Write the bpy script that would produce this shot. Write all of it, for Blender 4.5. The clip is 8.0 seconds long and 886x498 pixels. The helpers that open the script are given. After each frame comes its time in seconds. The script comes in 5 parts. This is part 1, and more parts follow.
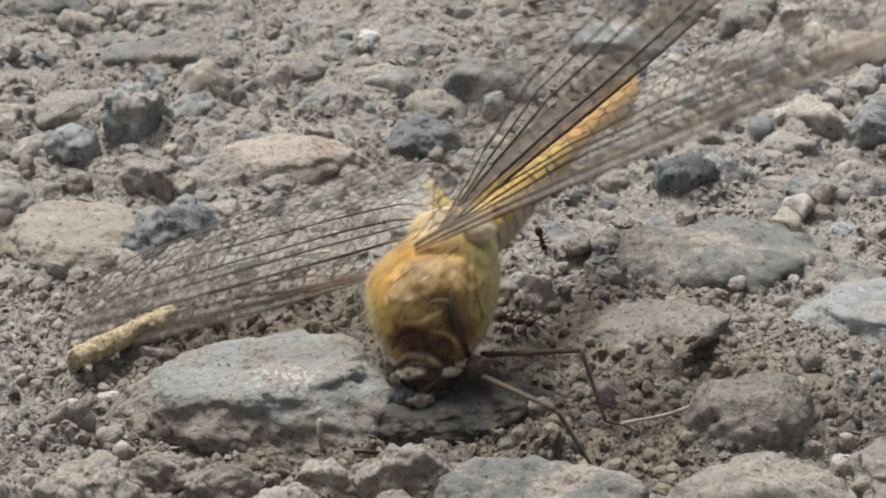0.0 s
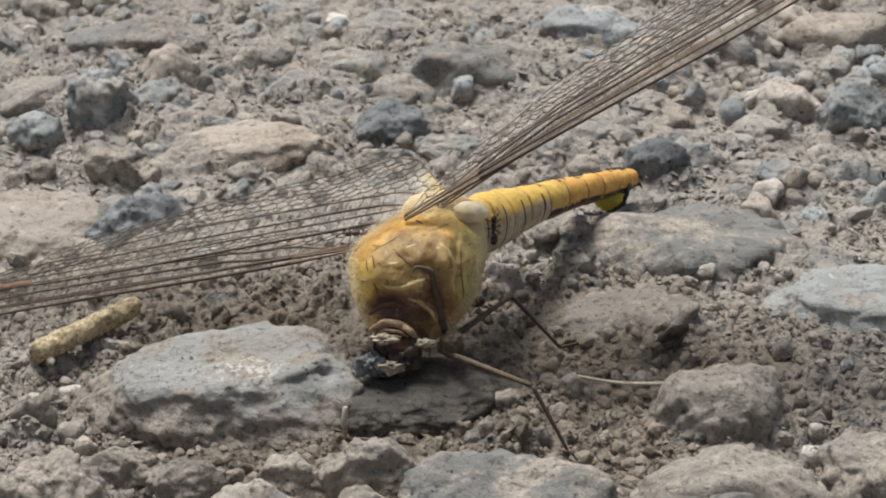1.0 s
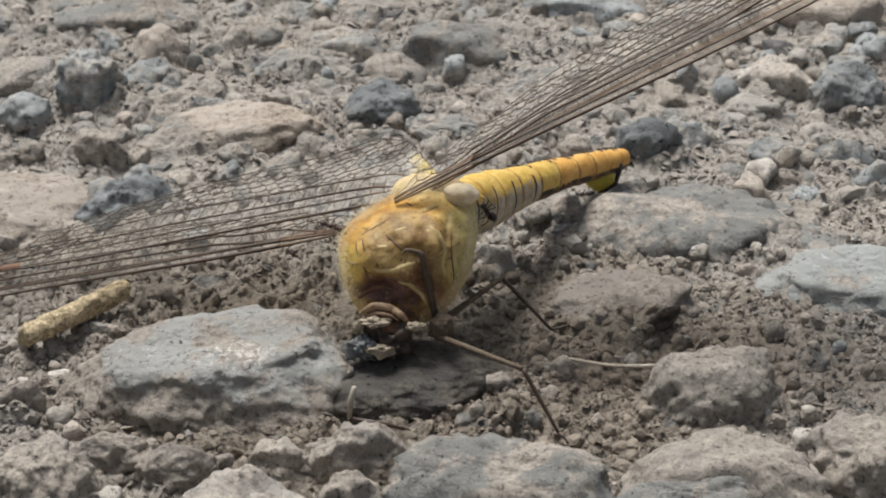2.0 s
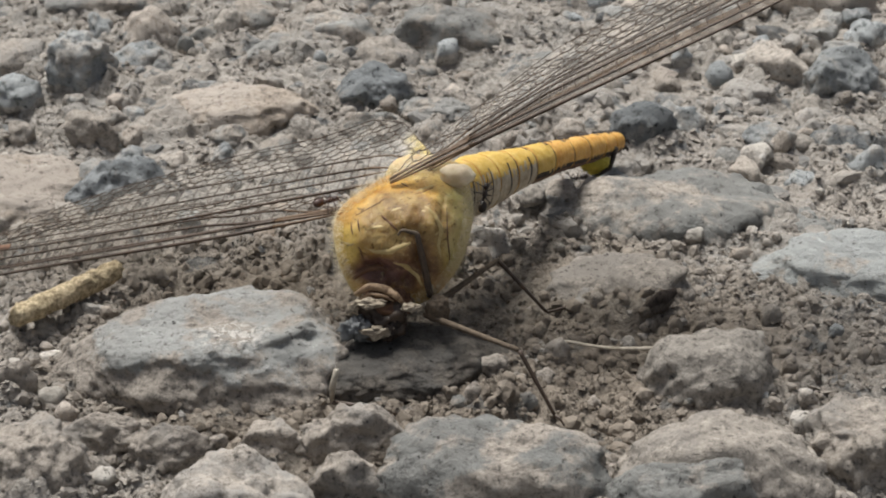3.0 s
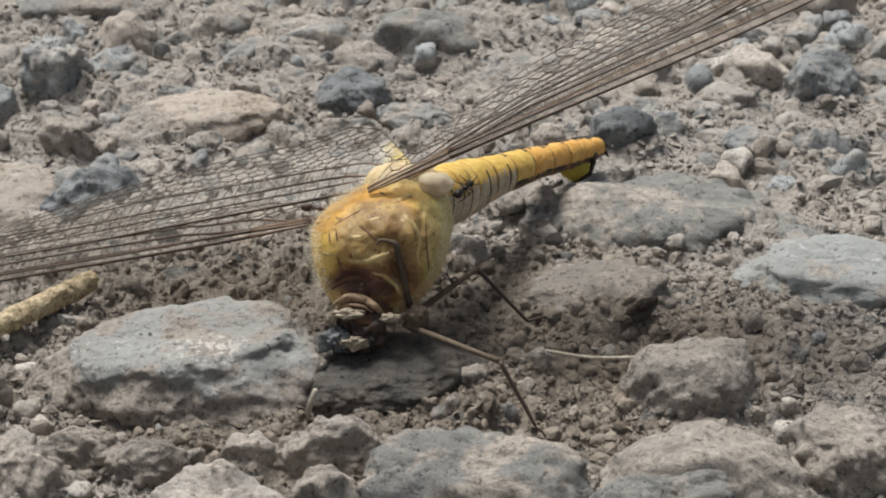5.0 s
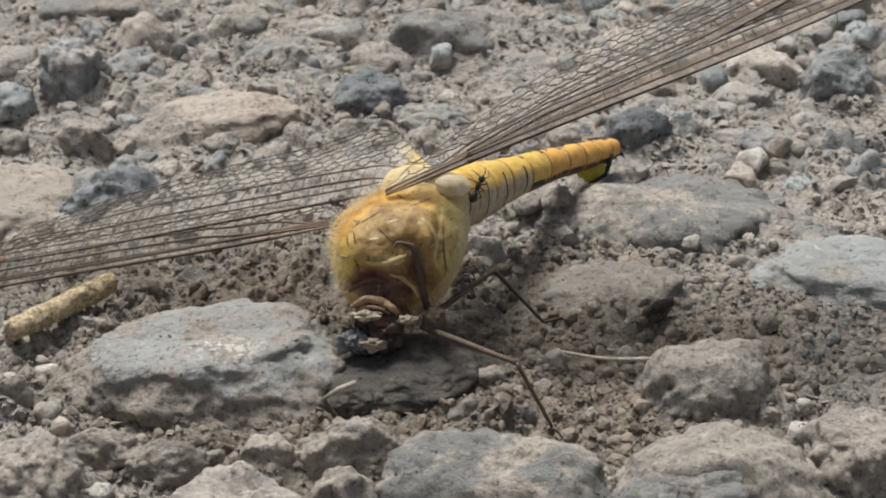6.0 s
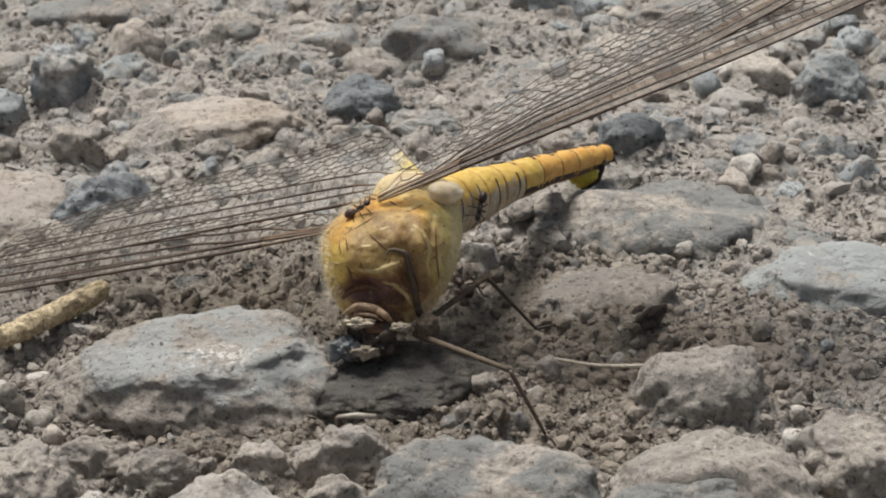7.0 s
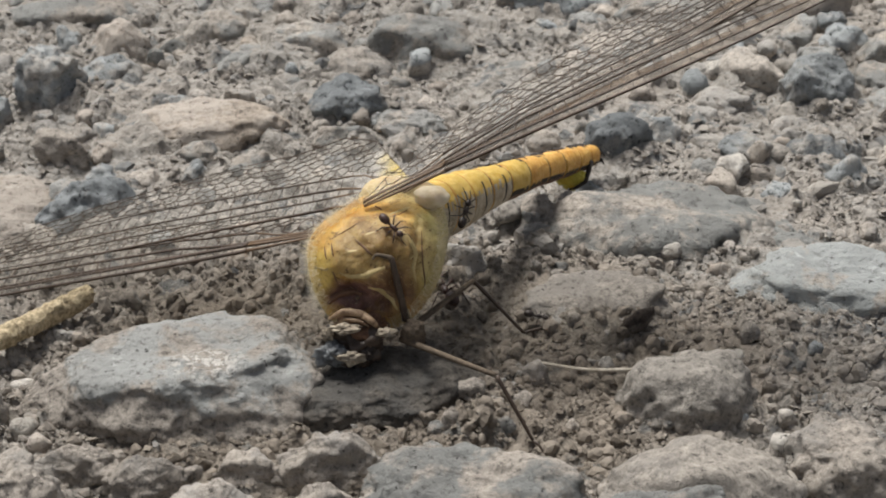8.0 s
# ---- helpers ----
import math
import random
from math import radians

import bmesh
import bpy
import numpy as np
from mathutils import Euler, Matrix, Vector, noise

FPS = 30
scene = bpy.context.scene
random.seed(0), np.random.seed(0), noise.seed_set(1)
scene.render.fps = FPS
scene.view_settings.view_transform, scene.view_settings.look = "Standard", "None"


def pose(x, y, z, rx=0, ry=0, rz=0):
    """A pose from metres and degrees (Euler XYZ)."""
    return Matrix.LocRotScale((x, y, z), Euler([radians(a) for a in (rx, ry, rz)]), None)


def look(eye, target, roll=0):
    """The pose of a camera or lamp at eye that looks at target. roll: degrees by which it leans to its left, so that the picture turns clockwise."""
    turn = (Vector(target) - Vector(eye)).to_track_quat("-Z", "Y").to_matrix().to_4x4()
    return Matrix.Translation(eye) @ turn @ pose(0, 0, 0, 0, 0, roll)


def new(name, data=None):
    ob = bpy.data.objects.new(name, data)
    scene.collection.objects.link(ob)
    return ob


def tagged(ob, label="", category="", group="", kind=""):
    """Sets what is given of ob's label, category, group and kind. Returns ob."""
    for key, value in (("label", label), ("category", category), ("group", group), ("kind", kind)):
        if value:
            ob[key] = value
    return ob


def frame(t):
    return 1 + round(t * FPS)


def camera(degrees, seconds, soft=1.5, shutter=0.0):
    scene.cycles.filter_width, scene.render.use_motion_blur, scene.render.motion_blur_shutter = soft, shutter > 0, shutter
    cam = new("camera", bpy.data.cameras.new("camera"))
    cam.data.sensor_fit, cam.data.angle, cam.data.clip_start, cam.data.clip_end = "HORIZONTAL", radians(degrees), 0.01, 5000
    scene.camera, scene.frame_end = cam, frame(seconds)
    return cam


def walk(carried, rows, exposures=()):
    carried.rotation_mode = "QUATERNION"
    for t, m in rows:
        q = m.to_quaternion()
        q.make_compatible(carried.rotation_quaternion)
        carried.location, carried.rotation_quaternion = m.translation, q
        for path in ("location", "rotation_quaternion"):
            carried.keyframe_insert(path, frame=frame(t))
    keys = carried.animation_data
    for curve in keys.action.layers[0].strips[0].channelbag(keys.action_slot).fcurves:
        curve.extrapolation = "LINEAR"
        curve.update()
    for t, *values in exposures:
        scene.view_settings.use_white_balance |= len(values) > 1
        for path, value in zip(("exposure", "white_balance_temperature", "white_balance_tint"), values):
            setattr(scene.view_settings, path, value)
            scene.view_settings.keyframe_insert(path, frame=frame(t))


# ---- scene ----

MM = 0.001

# ---- camera and its way: seconds, eye in metres, yaw, pitch and roll in degrees ----
EXPOSURE = 0.66


def eye_row(t, x, y, z, yaw, pitch, roll):
    a, b = radians(yaw), radians(pitch)
    ahead = Vector((-math.sin(a) * math.cos(b), math.cos(a) * math.cos(b), math.sin(b)))
    eye = Vector((x, y, z))
    return t, look(eye, eye + ahead, roll)


cam = camera(25.0, 8.0, soft=1.9, shutter=0.3)
cam.data.dof.use_dof, cam.data.dof.focus_distance, cam.data.dof.aperture_fstop = True, 0.128, 210.0
walk(cam, [
    eye_row(0.0, 0.003108, -0.116689, 0.068536, 1.8328, -26.3199, -0.2681),
    eye_row(0.1, 0.003127, -0.116634, 0.068537, 1.8145, -26.3411, -0.2665),
    eye_row(0.2, 0.003303, -0.116138, 0.068546, 1.6499, -26.5318, -0.2525),
    eye_row(0.3, 0.003597, -0.115310, 0.068562, 1.3756, -26.8496, -0.2291),
    eye_row(0.4, 0.003740, -0.114905, 0.068569, 1.2414, -27.0049, -0.2177),
    eye_row(0.5, 0.003760, -0.114850, 0.068570, 1.2232, -27.0261, -0.2161),
    eye_row(1.0, 0.004052, -0.114734, 0.068762, 1.2140, -27.0687, -0.3246),
    eye_row(1.5, 0.004411, -0.114162, 0.068999, 1.1642, -27.4901, -0.4044),
    eye_row(2.8, 0.004111, -0.113584, 0.068502, 0.7096, -27.9940, -0.2180),
    eye_row(3.0, 0.003571, -0.113448, 0.067737, 0.5304, -27.9765, 0.0258),
    eye_row(3.5, 0.003377, -0.112638, 0.067792, 0.2751, -28.1711, 0.0337),
    eye_row(4.0, 0.003591, -0.112554, 0.068068, 0.2978, -28.0723, -0.1183),
    eye_row(4.5, 0.003482, -0.112205, 0.068010, 0.0000, -28.0000, 0.0000),
    eye_row(4.7, 0.003623, -0.111818, 0.067789, -0.1525, -28.1262, 0.0690),
    eye_row(5.8, 0.003312, -0.112554, 0.068704, 0.1077, -27.9148, -0.1240),
    eye_row(6.0, 0.003364, -0.112422, 0.068832, 0.3051, -28.2945, -0.2277),
    eye_row(6.5, 0.003239, -0.112174, 0.068495, 0.1342, -28.2645, -0.0914),
    eye_row(7.0, 0.003324, -0.112019, 0.068799, 0.0466, -28.1705, -0.1770),
    eye_row(7.5, 0.003679, -0.111182, 0.068911, -0.0923, -28.4603, -0.1826),
    eye_row(8.0, 0.003595, -0.110946, 0.069463, -0.2685, -28.5318, -0.3160),
], exposures=[(0.0, EXPOSURE), (8.0, EXPOSURE)])

# ---- sky and sun: bright haze, soft shadows ----
SUN_HEIGHT, SUN_TURN = 66.0, -36.0
world = bpy.data.worlds.new("sky")
scene.world = world
world.use_nodes = True
wn = world.node_tree.nodes
sky = wn.new("ShaderNodeTexSky")
sky.sky_type, sky.sun_disc = "NISHITA", False
sky.sun_elevation, sky.sun_rotation = radians(SUN_HEIGHT), radians(SUN_TURN)
sky.air_density, sky.dust_density, sky.ozone_density = 1.0, 4.0, 1.0
haze = wn.new("ShaderNodeHueSaturation")
haze.inputs["Saturation"].default_value = 0.50
world.node_tree.links.new(sky.outputs[0], haze.inputs["Color"])
world.node_tree.links.new(haze.outputs[0], wn["Background"].inputs[0])
wn["Background"].inputs[1].default_value = 0.056
sun = new("sun", bpy.data.lights.new("sun", "SUN"))
sun.data.energy, sun.data.angle, sun.data.color = 3.15, radians(24), (0.985, 0.975, 0.95)
s_dir = Vector((math.sin(radians(SUN_TURN)) * math.cos(radians(SUN_HEIGHT)), math.cos(radians(SUN_TURN)) * math.cos(radians(SUN_HEIGHT)), math.sin(radians(SUN_HEIGHT))))
sun.matrix_world = look(s_dir * 2, (0, 0, 0))


# ---- materials ----
class Mat:
    """A node material: small helpers to wire procedural textures."""

    def __init__(self, name, rough=0.9, spec=0.3):
        self.m = bpy.data.materials.new(name)
        self.m.use_nodes = True
        self.t = self.m.node_tree
        self.b = self.t.nodes["Principled BSDF"]
        self.b.inputs["Roughness"].default_value = rough
        self.b.inputs["Specular IOR Level"].default_value = spec
        self.co = self.t.nodes.new("ShaderNodeTexCoord").outputs["Object"]
        self.rnd = None

    def node(self, kind, **values):
        n = self.t.nodes.new(kind)
        for k, v in values.items():
            n.inputs[k].default_value = v
        return n

    def link(self, a, b):
        self.t.links.new(a, b)

    def random_shift(self):
        """Gives each object its own piece of the texture."""
        info = self.node("ShaderNodeObjectInfo")
        self.rnd = info.outputs["Random"]
        mul = self.node("ShaderNodeVectorMath")
        mul.operation = "MULTIPLY_ADD"
        self.link(self.co, mul.inputs[0])
        mul.inputs[1].default_value = (1, 1, 1)
        com = self.node("ShaderNodeCombineXYZ")
        for k in range(3):
            self.link(self.rnd, com.inputs[k])
        self.link(com.outputs[0], mul.inputs[2])
        self.co = mul.outputs[0]
        return self

    def noise(self, mm, detail=5.0, rough=0.6, distort=0.0):
        n = self.node("ShaderNodeTexNoise", Scale=1000.0 / mm, Detail=detail, Roughness=rough, Distortion=distort)
        self.link(self.co, n.inputs["Vector"])
        return n.outputs["Fac"]

    def ramp(self, fac, *stops):
        n = self.node("ShaderNodeValToRGB")
        e = n.color_ramp.elements
        while len(e) < len(stops):
            e.new(0.5)
        for el, (at, col) in zip(e, stops):
            el.position = at
            el.color = (*col, 1) if len(col) == 3 else col
        self.link(fac, n.inputs[0])
        return n.outputs[0]

    def mask(self, fac, lo, hi):
        n = self.node("ShaderNodeMapRange")
        n.inputs["From Min"].default_value, n.inputs["From Max"].default_value = lo, hi
        self.link(fac, n.inputs["Value"])
        return n.outputs["Result"]

    def mix(self, fac, a, b):
        n = self.t.nodes.new("ShaderNodeMix")
        n.data_type = "RGBA"
        for sock, v in ((n.inputs[0], fac), (n.inputs[6], a), (n.inputs[7], b)):
            if isinstance(v, (int, float)):
                sock.default_value = v
            elif isinstance(v, tuple):
                sock.default_value = (*v, 1)
            else:
                self.link(v, sock)
        return n.outputs[2]

    def math(self, op, a, b):
        n = self.t.nodes.new("ShaderNodeMath")
        n.operation = op
        for sock, v in ((n.inputs[0], a), (n.inputs[1], b)):
            if isinstance(v, (int, float)):
                sock.default_value = v
            else:
                self.link(v, sock)
        return n.outputs[0]

    def bump(self, height, mm, strength=1.0):
        n = self.node("ShaderNodeBump", Strength=strength, Distance=mm * MM)
        self.link(height, n.inputs["Height"])
        prior = self.b.inputs["Normal"].links
        if prior:
            self.link(prior[0].from_socket, n.inputs["Normal"])
        self.link(n.outputs[0], self.b.inputs["Normal"])
        return self

    def color(self, c):
        if isinstance(c, tuple):
            self.b.inputs["Base Color"].default_value = (*c, 1)
        else:
            self.link(c, self.b.inputs["Base Color"])
        return self


def rock_material(name, base, alt, pit_shade, dust, dusty, marked=False):
    """Weathered stone: two tones, pits with shade painted in, pale chips, and dry dirt in patches."""
    m = Mat(name, 0.92, 0.25)
    place = m.co
    m.random_shift()
    grain = m.noise(0.7, 7, 0.72)
    tone = m.mix(m.mask(m.noise(3.5, 5, 0.6), 0.38, 0.64), base, alt)
    # crevice shade painted into the low grain and as small dark spots
    tone = m.mix(m.mask(grain, 0.45, 0.35), tone, pit_shade)
    tone = m.mix(m.mask(m.noise(0.55, 4, 0.65), 0.39, 0.33), tone, tuple(c * 0.4 for c in pit_shade))
    tone = m.mix(m.mask(m.noise(1.1, 4, 0.65), 0.62, 0.72), tone, tuple(min(0.6, c * 1.35) for c in base))
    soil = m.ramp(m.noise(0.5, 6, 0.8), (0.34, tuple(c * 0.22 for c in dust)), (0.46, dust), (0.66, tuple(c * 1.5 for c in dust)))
    tone = m.mix(m.mask(m.noise(6.0, 7, 0.68, 0.3), 0.60 - dusty * 0.30, 0.68 - dusty * 0.30), tone, soil)
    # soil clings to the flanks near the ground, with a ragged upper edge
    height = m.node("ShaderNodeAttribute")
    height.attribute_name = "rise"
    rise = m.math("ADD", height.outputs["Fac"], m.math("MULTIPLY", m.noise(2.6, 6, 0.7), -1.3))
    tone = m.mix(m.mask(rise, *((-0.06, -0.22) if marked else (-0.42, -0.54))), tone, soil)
    if marked:
        # a dried white splash with a broken outline
        sep = m.node("ShaderNodeVectorMath")
        sep.operation = "SUBTRACT"
        m.link(place, sep.inputs[0])
        sep.inputs[1].default_value = (0.0014, -0.0019, 0.0030)
        squash = m.node("ShaderNodeVectorMath")
        squash.operation = "MULTIPLY"
        m.link(sep.outputs[0], squash.inputs[0])
        squash.inputs[1].default_value = (430.0, 620.0, 260.0)
        ln = m.node("ShaderNodeVectorMath")
        ln.operation = "LENGTH"
        m.link(squash.outputs[0], ln.inputs[0])
        near = m.mask(ln.outputs["Value"], 1.35, 0.55)
        spot = m.math("MULTIPLY", near, m.mask(m.noise(0.65, 6, 0.75), 0.50, 0.55))
        tone = m.mix(spot, tone, (0.72, 0.68, 0.62))
    each = m.math("MULTIPLY_ADD", m.rnd, 0.4)
    each.node.inputs[2].default_value = 0.8
    vm = m.node("ShaderNodeVectorMath")
    vm.operation = "SCALE"
    m.link(tone, vm.inputs[0])
    m.link(each, vm.inputs["Scale"])
    m.color(vm.outputs[0])
    m.bump(grain, 0.45, 0.9).bump(m.noise(1.8, 6, 0.7), 0.8, 0.6)
    return m.m


DIRT = (0.33, 0.292, 0.25)
ROCK = {
    "marked": rock_material("limestone_with_white_splash", (0.41, 0.412, 0.39), (0.355, 0.352, 0.33), (0.19, 0.18, 0.168), DIRT, 0.42, True),
    "bluish": rock_material("bluish_limestone", (0.335, 0.345, 0.332), (0.285, 0.292, 0.28), (0.22, 0.22, 0.208), DIRT, 0.22),
    "grey": rock_material("grey_limestone", (0.31, 0.308, 0.288), (0.26, 0.252, 0.234), (0.16, 0.15, 0.14), DIRT, 0.35),
    "pale": rock_material("pale_limestone", (0.235, 0.235, 0.22), (0.20, 0.197, 0.183), (0.12, 0.113, 0.104), DIRT, 0.30),
    "brown": rock_material("dirt_crusted_stone", (0.345, 0.318, 0.284), (0.285, 0.26, 0.23), (0.11, 0.10, 0.09), DIRT, 0.65),
    # the shade under the insect is put into this stone's colour
    "dusky": rock_material("limestone_painted_shade", (0.105, 0.098, 0.088), (0.078, 0.073, 0.066), (0.045, 0.041, 0.036), (0.11, 0.097, 0.082), 0.6),
    "dark": rock_material("dark_pod", (0.065, 0.05, 0.04), (0.045, 0.036, 0.03), (0.02, 0.016, 0.013), (0.10, 0.085, 0.07), 0.1),
    "clod": rock_material("dry_earth_clod", (0.29, 0.265, 0.233), (0.245, 0.222, 0.195), (0.10, 0.089, 0.077), (0.29, 0.263, 0.229), 0.8),
    "umber": rock_material("soil_stained_stone", (0.275, 0.25, 0.22), (0.225, 0.203, 0.178), (0.10, 0.089, 0.077), (0.275, 0.246, 0.212), 0.6),
    "basalt": rock_material("dark_basalt", (0.235, 0.245, 0.245), (0.16, 0.17, 0.172), (0.075, 0.078, 0.078), (0.33, 0.31, 0.28), 0.2),
    "slate": rock_material("blue_grey_slate", (0.38, 0.392, 0.386), (0.275, 0.287, 0.285), (0.12, 0.134, 0.13), (0.38, 0.355, 0.32), 0.25),
    "tan": rock_material("tan_sandstone", (0.46, 0.405, 0.347), (0.395, 0.345, 0.295), (0.22, 0.18, 0.15), (0.32, 0.27, 0.22), 0.3),
    "dusty": rock_material("pale_dusty_stone", (0.40, 0.375, 0.34), (0.34, 0.315, 0.285), (0.15, 0.135, 0.12), (0.37, 0.33, 0.285), 0.5),
    "white": rock_material("white_quartz", (0.62, 0.58, 0.52), (0.5, 0.46, 0.4), (0.3, 0.27, 0.23), DIRT, 0.15),
}


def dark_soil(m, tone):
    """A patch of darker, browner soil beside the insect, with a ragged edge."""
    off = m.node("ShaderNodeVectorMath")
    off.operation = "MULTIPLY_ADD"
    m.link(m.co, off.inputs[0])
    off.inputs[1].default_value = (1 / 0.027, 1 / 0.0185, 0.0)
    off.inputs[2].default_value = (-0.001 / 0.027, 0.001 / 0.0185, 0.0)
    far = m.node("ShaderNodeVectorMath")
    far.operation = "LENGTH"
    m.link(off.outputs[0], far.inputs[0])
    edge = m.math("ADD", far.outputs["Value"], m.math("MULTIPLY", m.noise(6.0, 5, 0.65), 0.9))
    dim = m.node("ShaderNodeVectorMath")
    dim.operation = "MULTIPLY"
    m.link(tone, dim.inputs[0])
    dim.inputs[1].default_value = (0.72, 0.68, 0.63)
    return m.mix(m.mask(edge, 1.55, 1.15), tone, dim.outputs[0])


def ground_material():
    m = Mat("dry_gravelly_dirt", 0.96, 0.15)
    fine, mid, big = m.noise(0.55, 6, 0.7), m.noise(2.2, 5, 0.65), m.noise(14.0, 4, 0.55)
    tone = m.ramp(fine, (0.30, (0.156, 0.141, 0.124)), (0.42, (0.289, 0.263, 0.231)), (0.56, (0.383, 0.352, 0.311)), (0.76, (0.469, 0.437, 0.391)))
    tone = m.mix(m.mask(mid, 0.42, 0.66), tone, m.ramp(fine, (0.30, (0.172, 0.160, 0.146)), (0.46, (0.328, 0.309, 0.281)), (0.70, (0.430, 0.410, 0.375))))
    tone = m.mix(m.mask(big, 0.45, 0.65), tone, m.ramp(fine, (0.30, (0.195, 0.173, 0.149)), (0.46, (0.367, 0.329, 0.286)), (0.70, (0.469, 0.426, 0.375))))
    # grey chips lie among the dirt
    chip = m.noise(3.2, 4, 0.55, 0.6)
    tone = m.mix(m.mask(chip, 0.60, 0.64), tone, m.ramp(fine, (0.30, (0.117, 0.117, 0.114)), (0.62, (0.281, 0.279, 0.267))))
    pit = m.noise(1.1, 5, 0.7)
    # the dark of crevices is painted where this noise dips
    tone = m.mix(m.mask(pit, 0.40, 0.32), tone, (0.078, 0.069, 0.059))
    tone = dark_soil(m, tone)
    m.color(tone)
    m.bump(fine, 0.30, 0.8).bump(pit, 0.7, 0.7)
    return m.m


GROUND = ground_material()


def grit_material():
    m = Mat("grit", 0.95, 0.15)
    geo = m.node("ShaderNodeNewGeometry")
    tone = m.ramp(geo.outputs["Random Per Island"], (0.0, (0.084, 0.076, 0.066)), (0.15, (0.210, 0.190, 0.165)), (0.45, (0.311, 0.283, 0.248)), (0.96, (0.378, 0.346, 0.306)), (1.0, (0.462, 0.428, 0.382)))
    tone = m.mix(m.mask(m.noise(0.3, 5, 0.7), 0.45, 0.7), tone, (0.319, 0.282, 0.242))
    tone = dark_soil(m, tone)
    m.color(tone)
    m.bump(m.noise(0.25, 5, 0.75), 0.15, 0.8)
    return m.m


GRIT = grit_material()


def plain_material(name, lo, hi, mm, rough=0.6, spec=0.4, bump=0.05, sub=0.0):
    m = Mat(name, rough, spec)
    m.color(m.mix(m.mask(m.noise(mm, 5, 0.7), 0.3, 0.7), lo, hi))
    m.bump(m.noise(mm * 0.5, 4, 0.7), bump, 0.7)
    if sub:
        m.b.inputs["Subsurface Weight"].default_value = sub
        m.b.inputs["Subsurface Radius"].default_value = (0.0012, 0.0008, 0.0004)
        m.b.inputs["Subsurface Scale"].default_value = 1.0
    return m.m


# ---- numeric noise for shapes ----
def lattice(ix, iy, iz, seed):
    h = (ix * 374761393 + iy * 668265263 + iz * 1274126177 + seed * 974711) & 0x7FFFFFFF
    h = ((h ^ (h >> 13)) * 1103515245) & 0x7FFFFFFF
    h = ((h ^ (h >> 16)) * 668265263) & 0x7FFFFFFF
    return (h ^ (h >> 15)) / float(0x7FFFFFFF) * 2 - 1


def value_noise(p, seed=0):
    i = np.floor(p).astype(np.int64)
    f = p - i
    u = f * f * f * (f * (f * 6 - 15) + 10)
    out = 0
    for a in (0, 1):
        for b in (0, 1):
            for c in (0, 1):
                w = (u[:, 0] if a else 1 - u[:, 0]) * (u[:, 1] if b else 1 - u[:, 1]) * (u[:, 2] if c else 1 - u[:, 2])
                out = out + w * lattice(i[:, 0] + a, i[:, 1] + b, i[:, 2] + c, seed)
    return out


def fractal(p, octaves=4, gain=0.5, seed=0):
    out, amp = 0, 1.0
    for k in range(octaves):
        out = out + amp * value_noise(p * 2.0**k + 17.3 * k, seed + k)
        amp *= gain
    return out


def cell_domes(x, y, size, seed, share):
    """Heights of scattered rounded crumbs, one at most in each cell of that size."""
    out = np.zeros_like(x)
    gx, gy = np.floor(x / size).astype(np.int64), np.floor(y / size).astype(np.int64)
    for dx in (-1, 0, 1):
        for dy in (-1, 0, 1):
            cx, cy, z = gx + dx, gy + dy, np.zeros_like(gx)
            px = (cx + 0.5 + 0.35 * lattice(cx, cy, z, seed)) * size
            py = (cy + 0.5 + 0.35 * lattice(cx, cy, z, seed + 1)) * size
            rad = size * (0.36 + 0.2 * lattice(cx, cy, z, seed + 2))
            there = lattice(cx, cy, z, seed + 3) * 0.5 + 0.5 < share
            q = 1 - ((x - px) ** 2 + (y - py) ** 2) / rad**2
            out = np.maximum(out, np.where(there & (q > 0), rad * np.sqrt(np.maximum(q, 0)), 0))
    return out


# ---- mesh helpers; sizes in millimetres ----
def mesh_of(name, verts, faces, mats, smooth=True, index=None):
    me = bpy.data.meshes.new(name)
    if isinstance(faces, np.ndarray):
        faces = faces.tolist()
    me.from_pydata((np.asarray(verts, float) * MM).tolist(), [], faces)
    for m in mats if isinstance(mats, (list, tuple)) else [mats]:
        me.materials.append(m)
    me.polygons.foreach_set("use_smooth", [smooth] * len(me.polygons))
    if index is not None:
        me.polygons.foreach_set("material_index", [int(k) for k in index])
    me.update()
    return me


def part(name, me, parent, label="", at=(0, 0, 0)):
    ob = new(name, me)
    ob.parent = parent
    ob.location = Vector(at) * MM
    return tagged(ob, label)


def sphere(level):
    bm = bmesh.new()
    bmesh.ops.create_icosphere(bm, subdivisions=level, radius=1.0)
    v = np.array([w.co[:] for w in bm.verts])
    fc = [[w.index for w in g.verts] for g in bm.faces]
    bm.free()
    return v / np.linalg.norm(v, axis=1)[:, None], fc


BALL = {k: sphere(k) for k in (1, 2, 3, 4, 5, 6)}


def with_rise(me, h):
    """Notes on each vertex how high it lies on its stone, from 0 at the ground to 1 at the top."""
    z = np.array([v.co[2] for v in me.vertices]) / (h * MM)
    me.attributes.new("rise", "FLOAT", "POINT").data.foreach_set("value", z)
    return me


def unit(v):
    v = np.asarray(v, float)
    return v / np.linalg.norm(v)


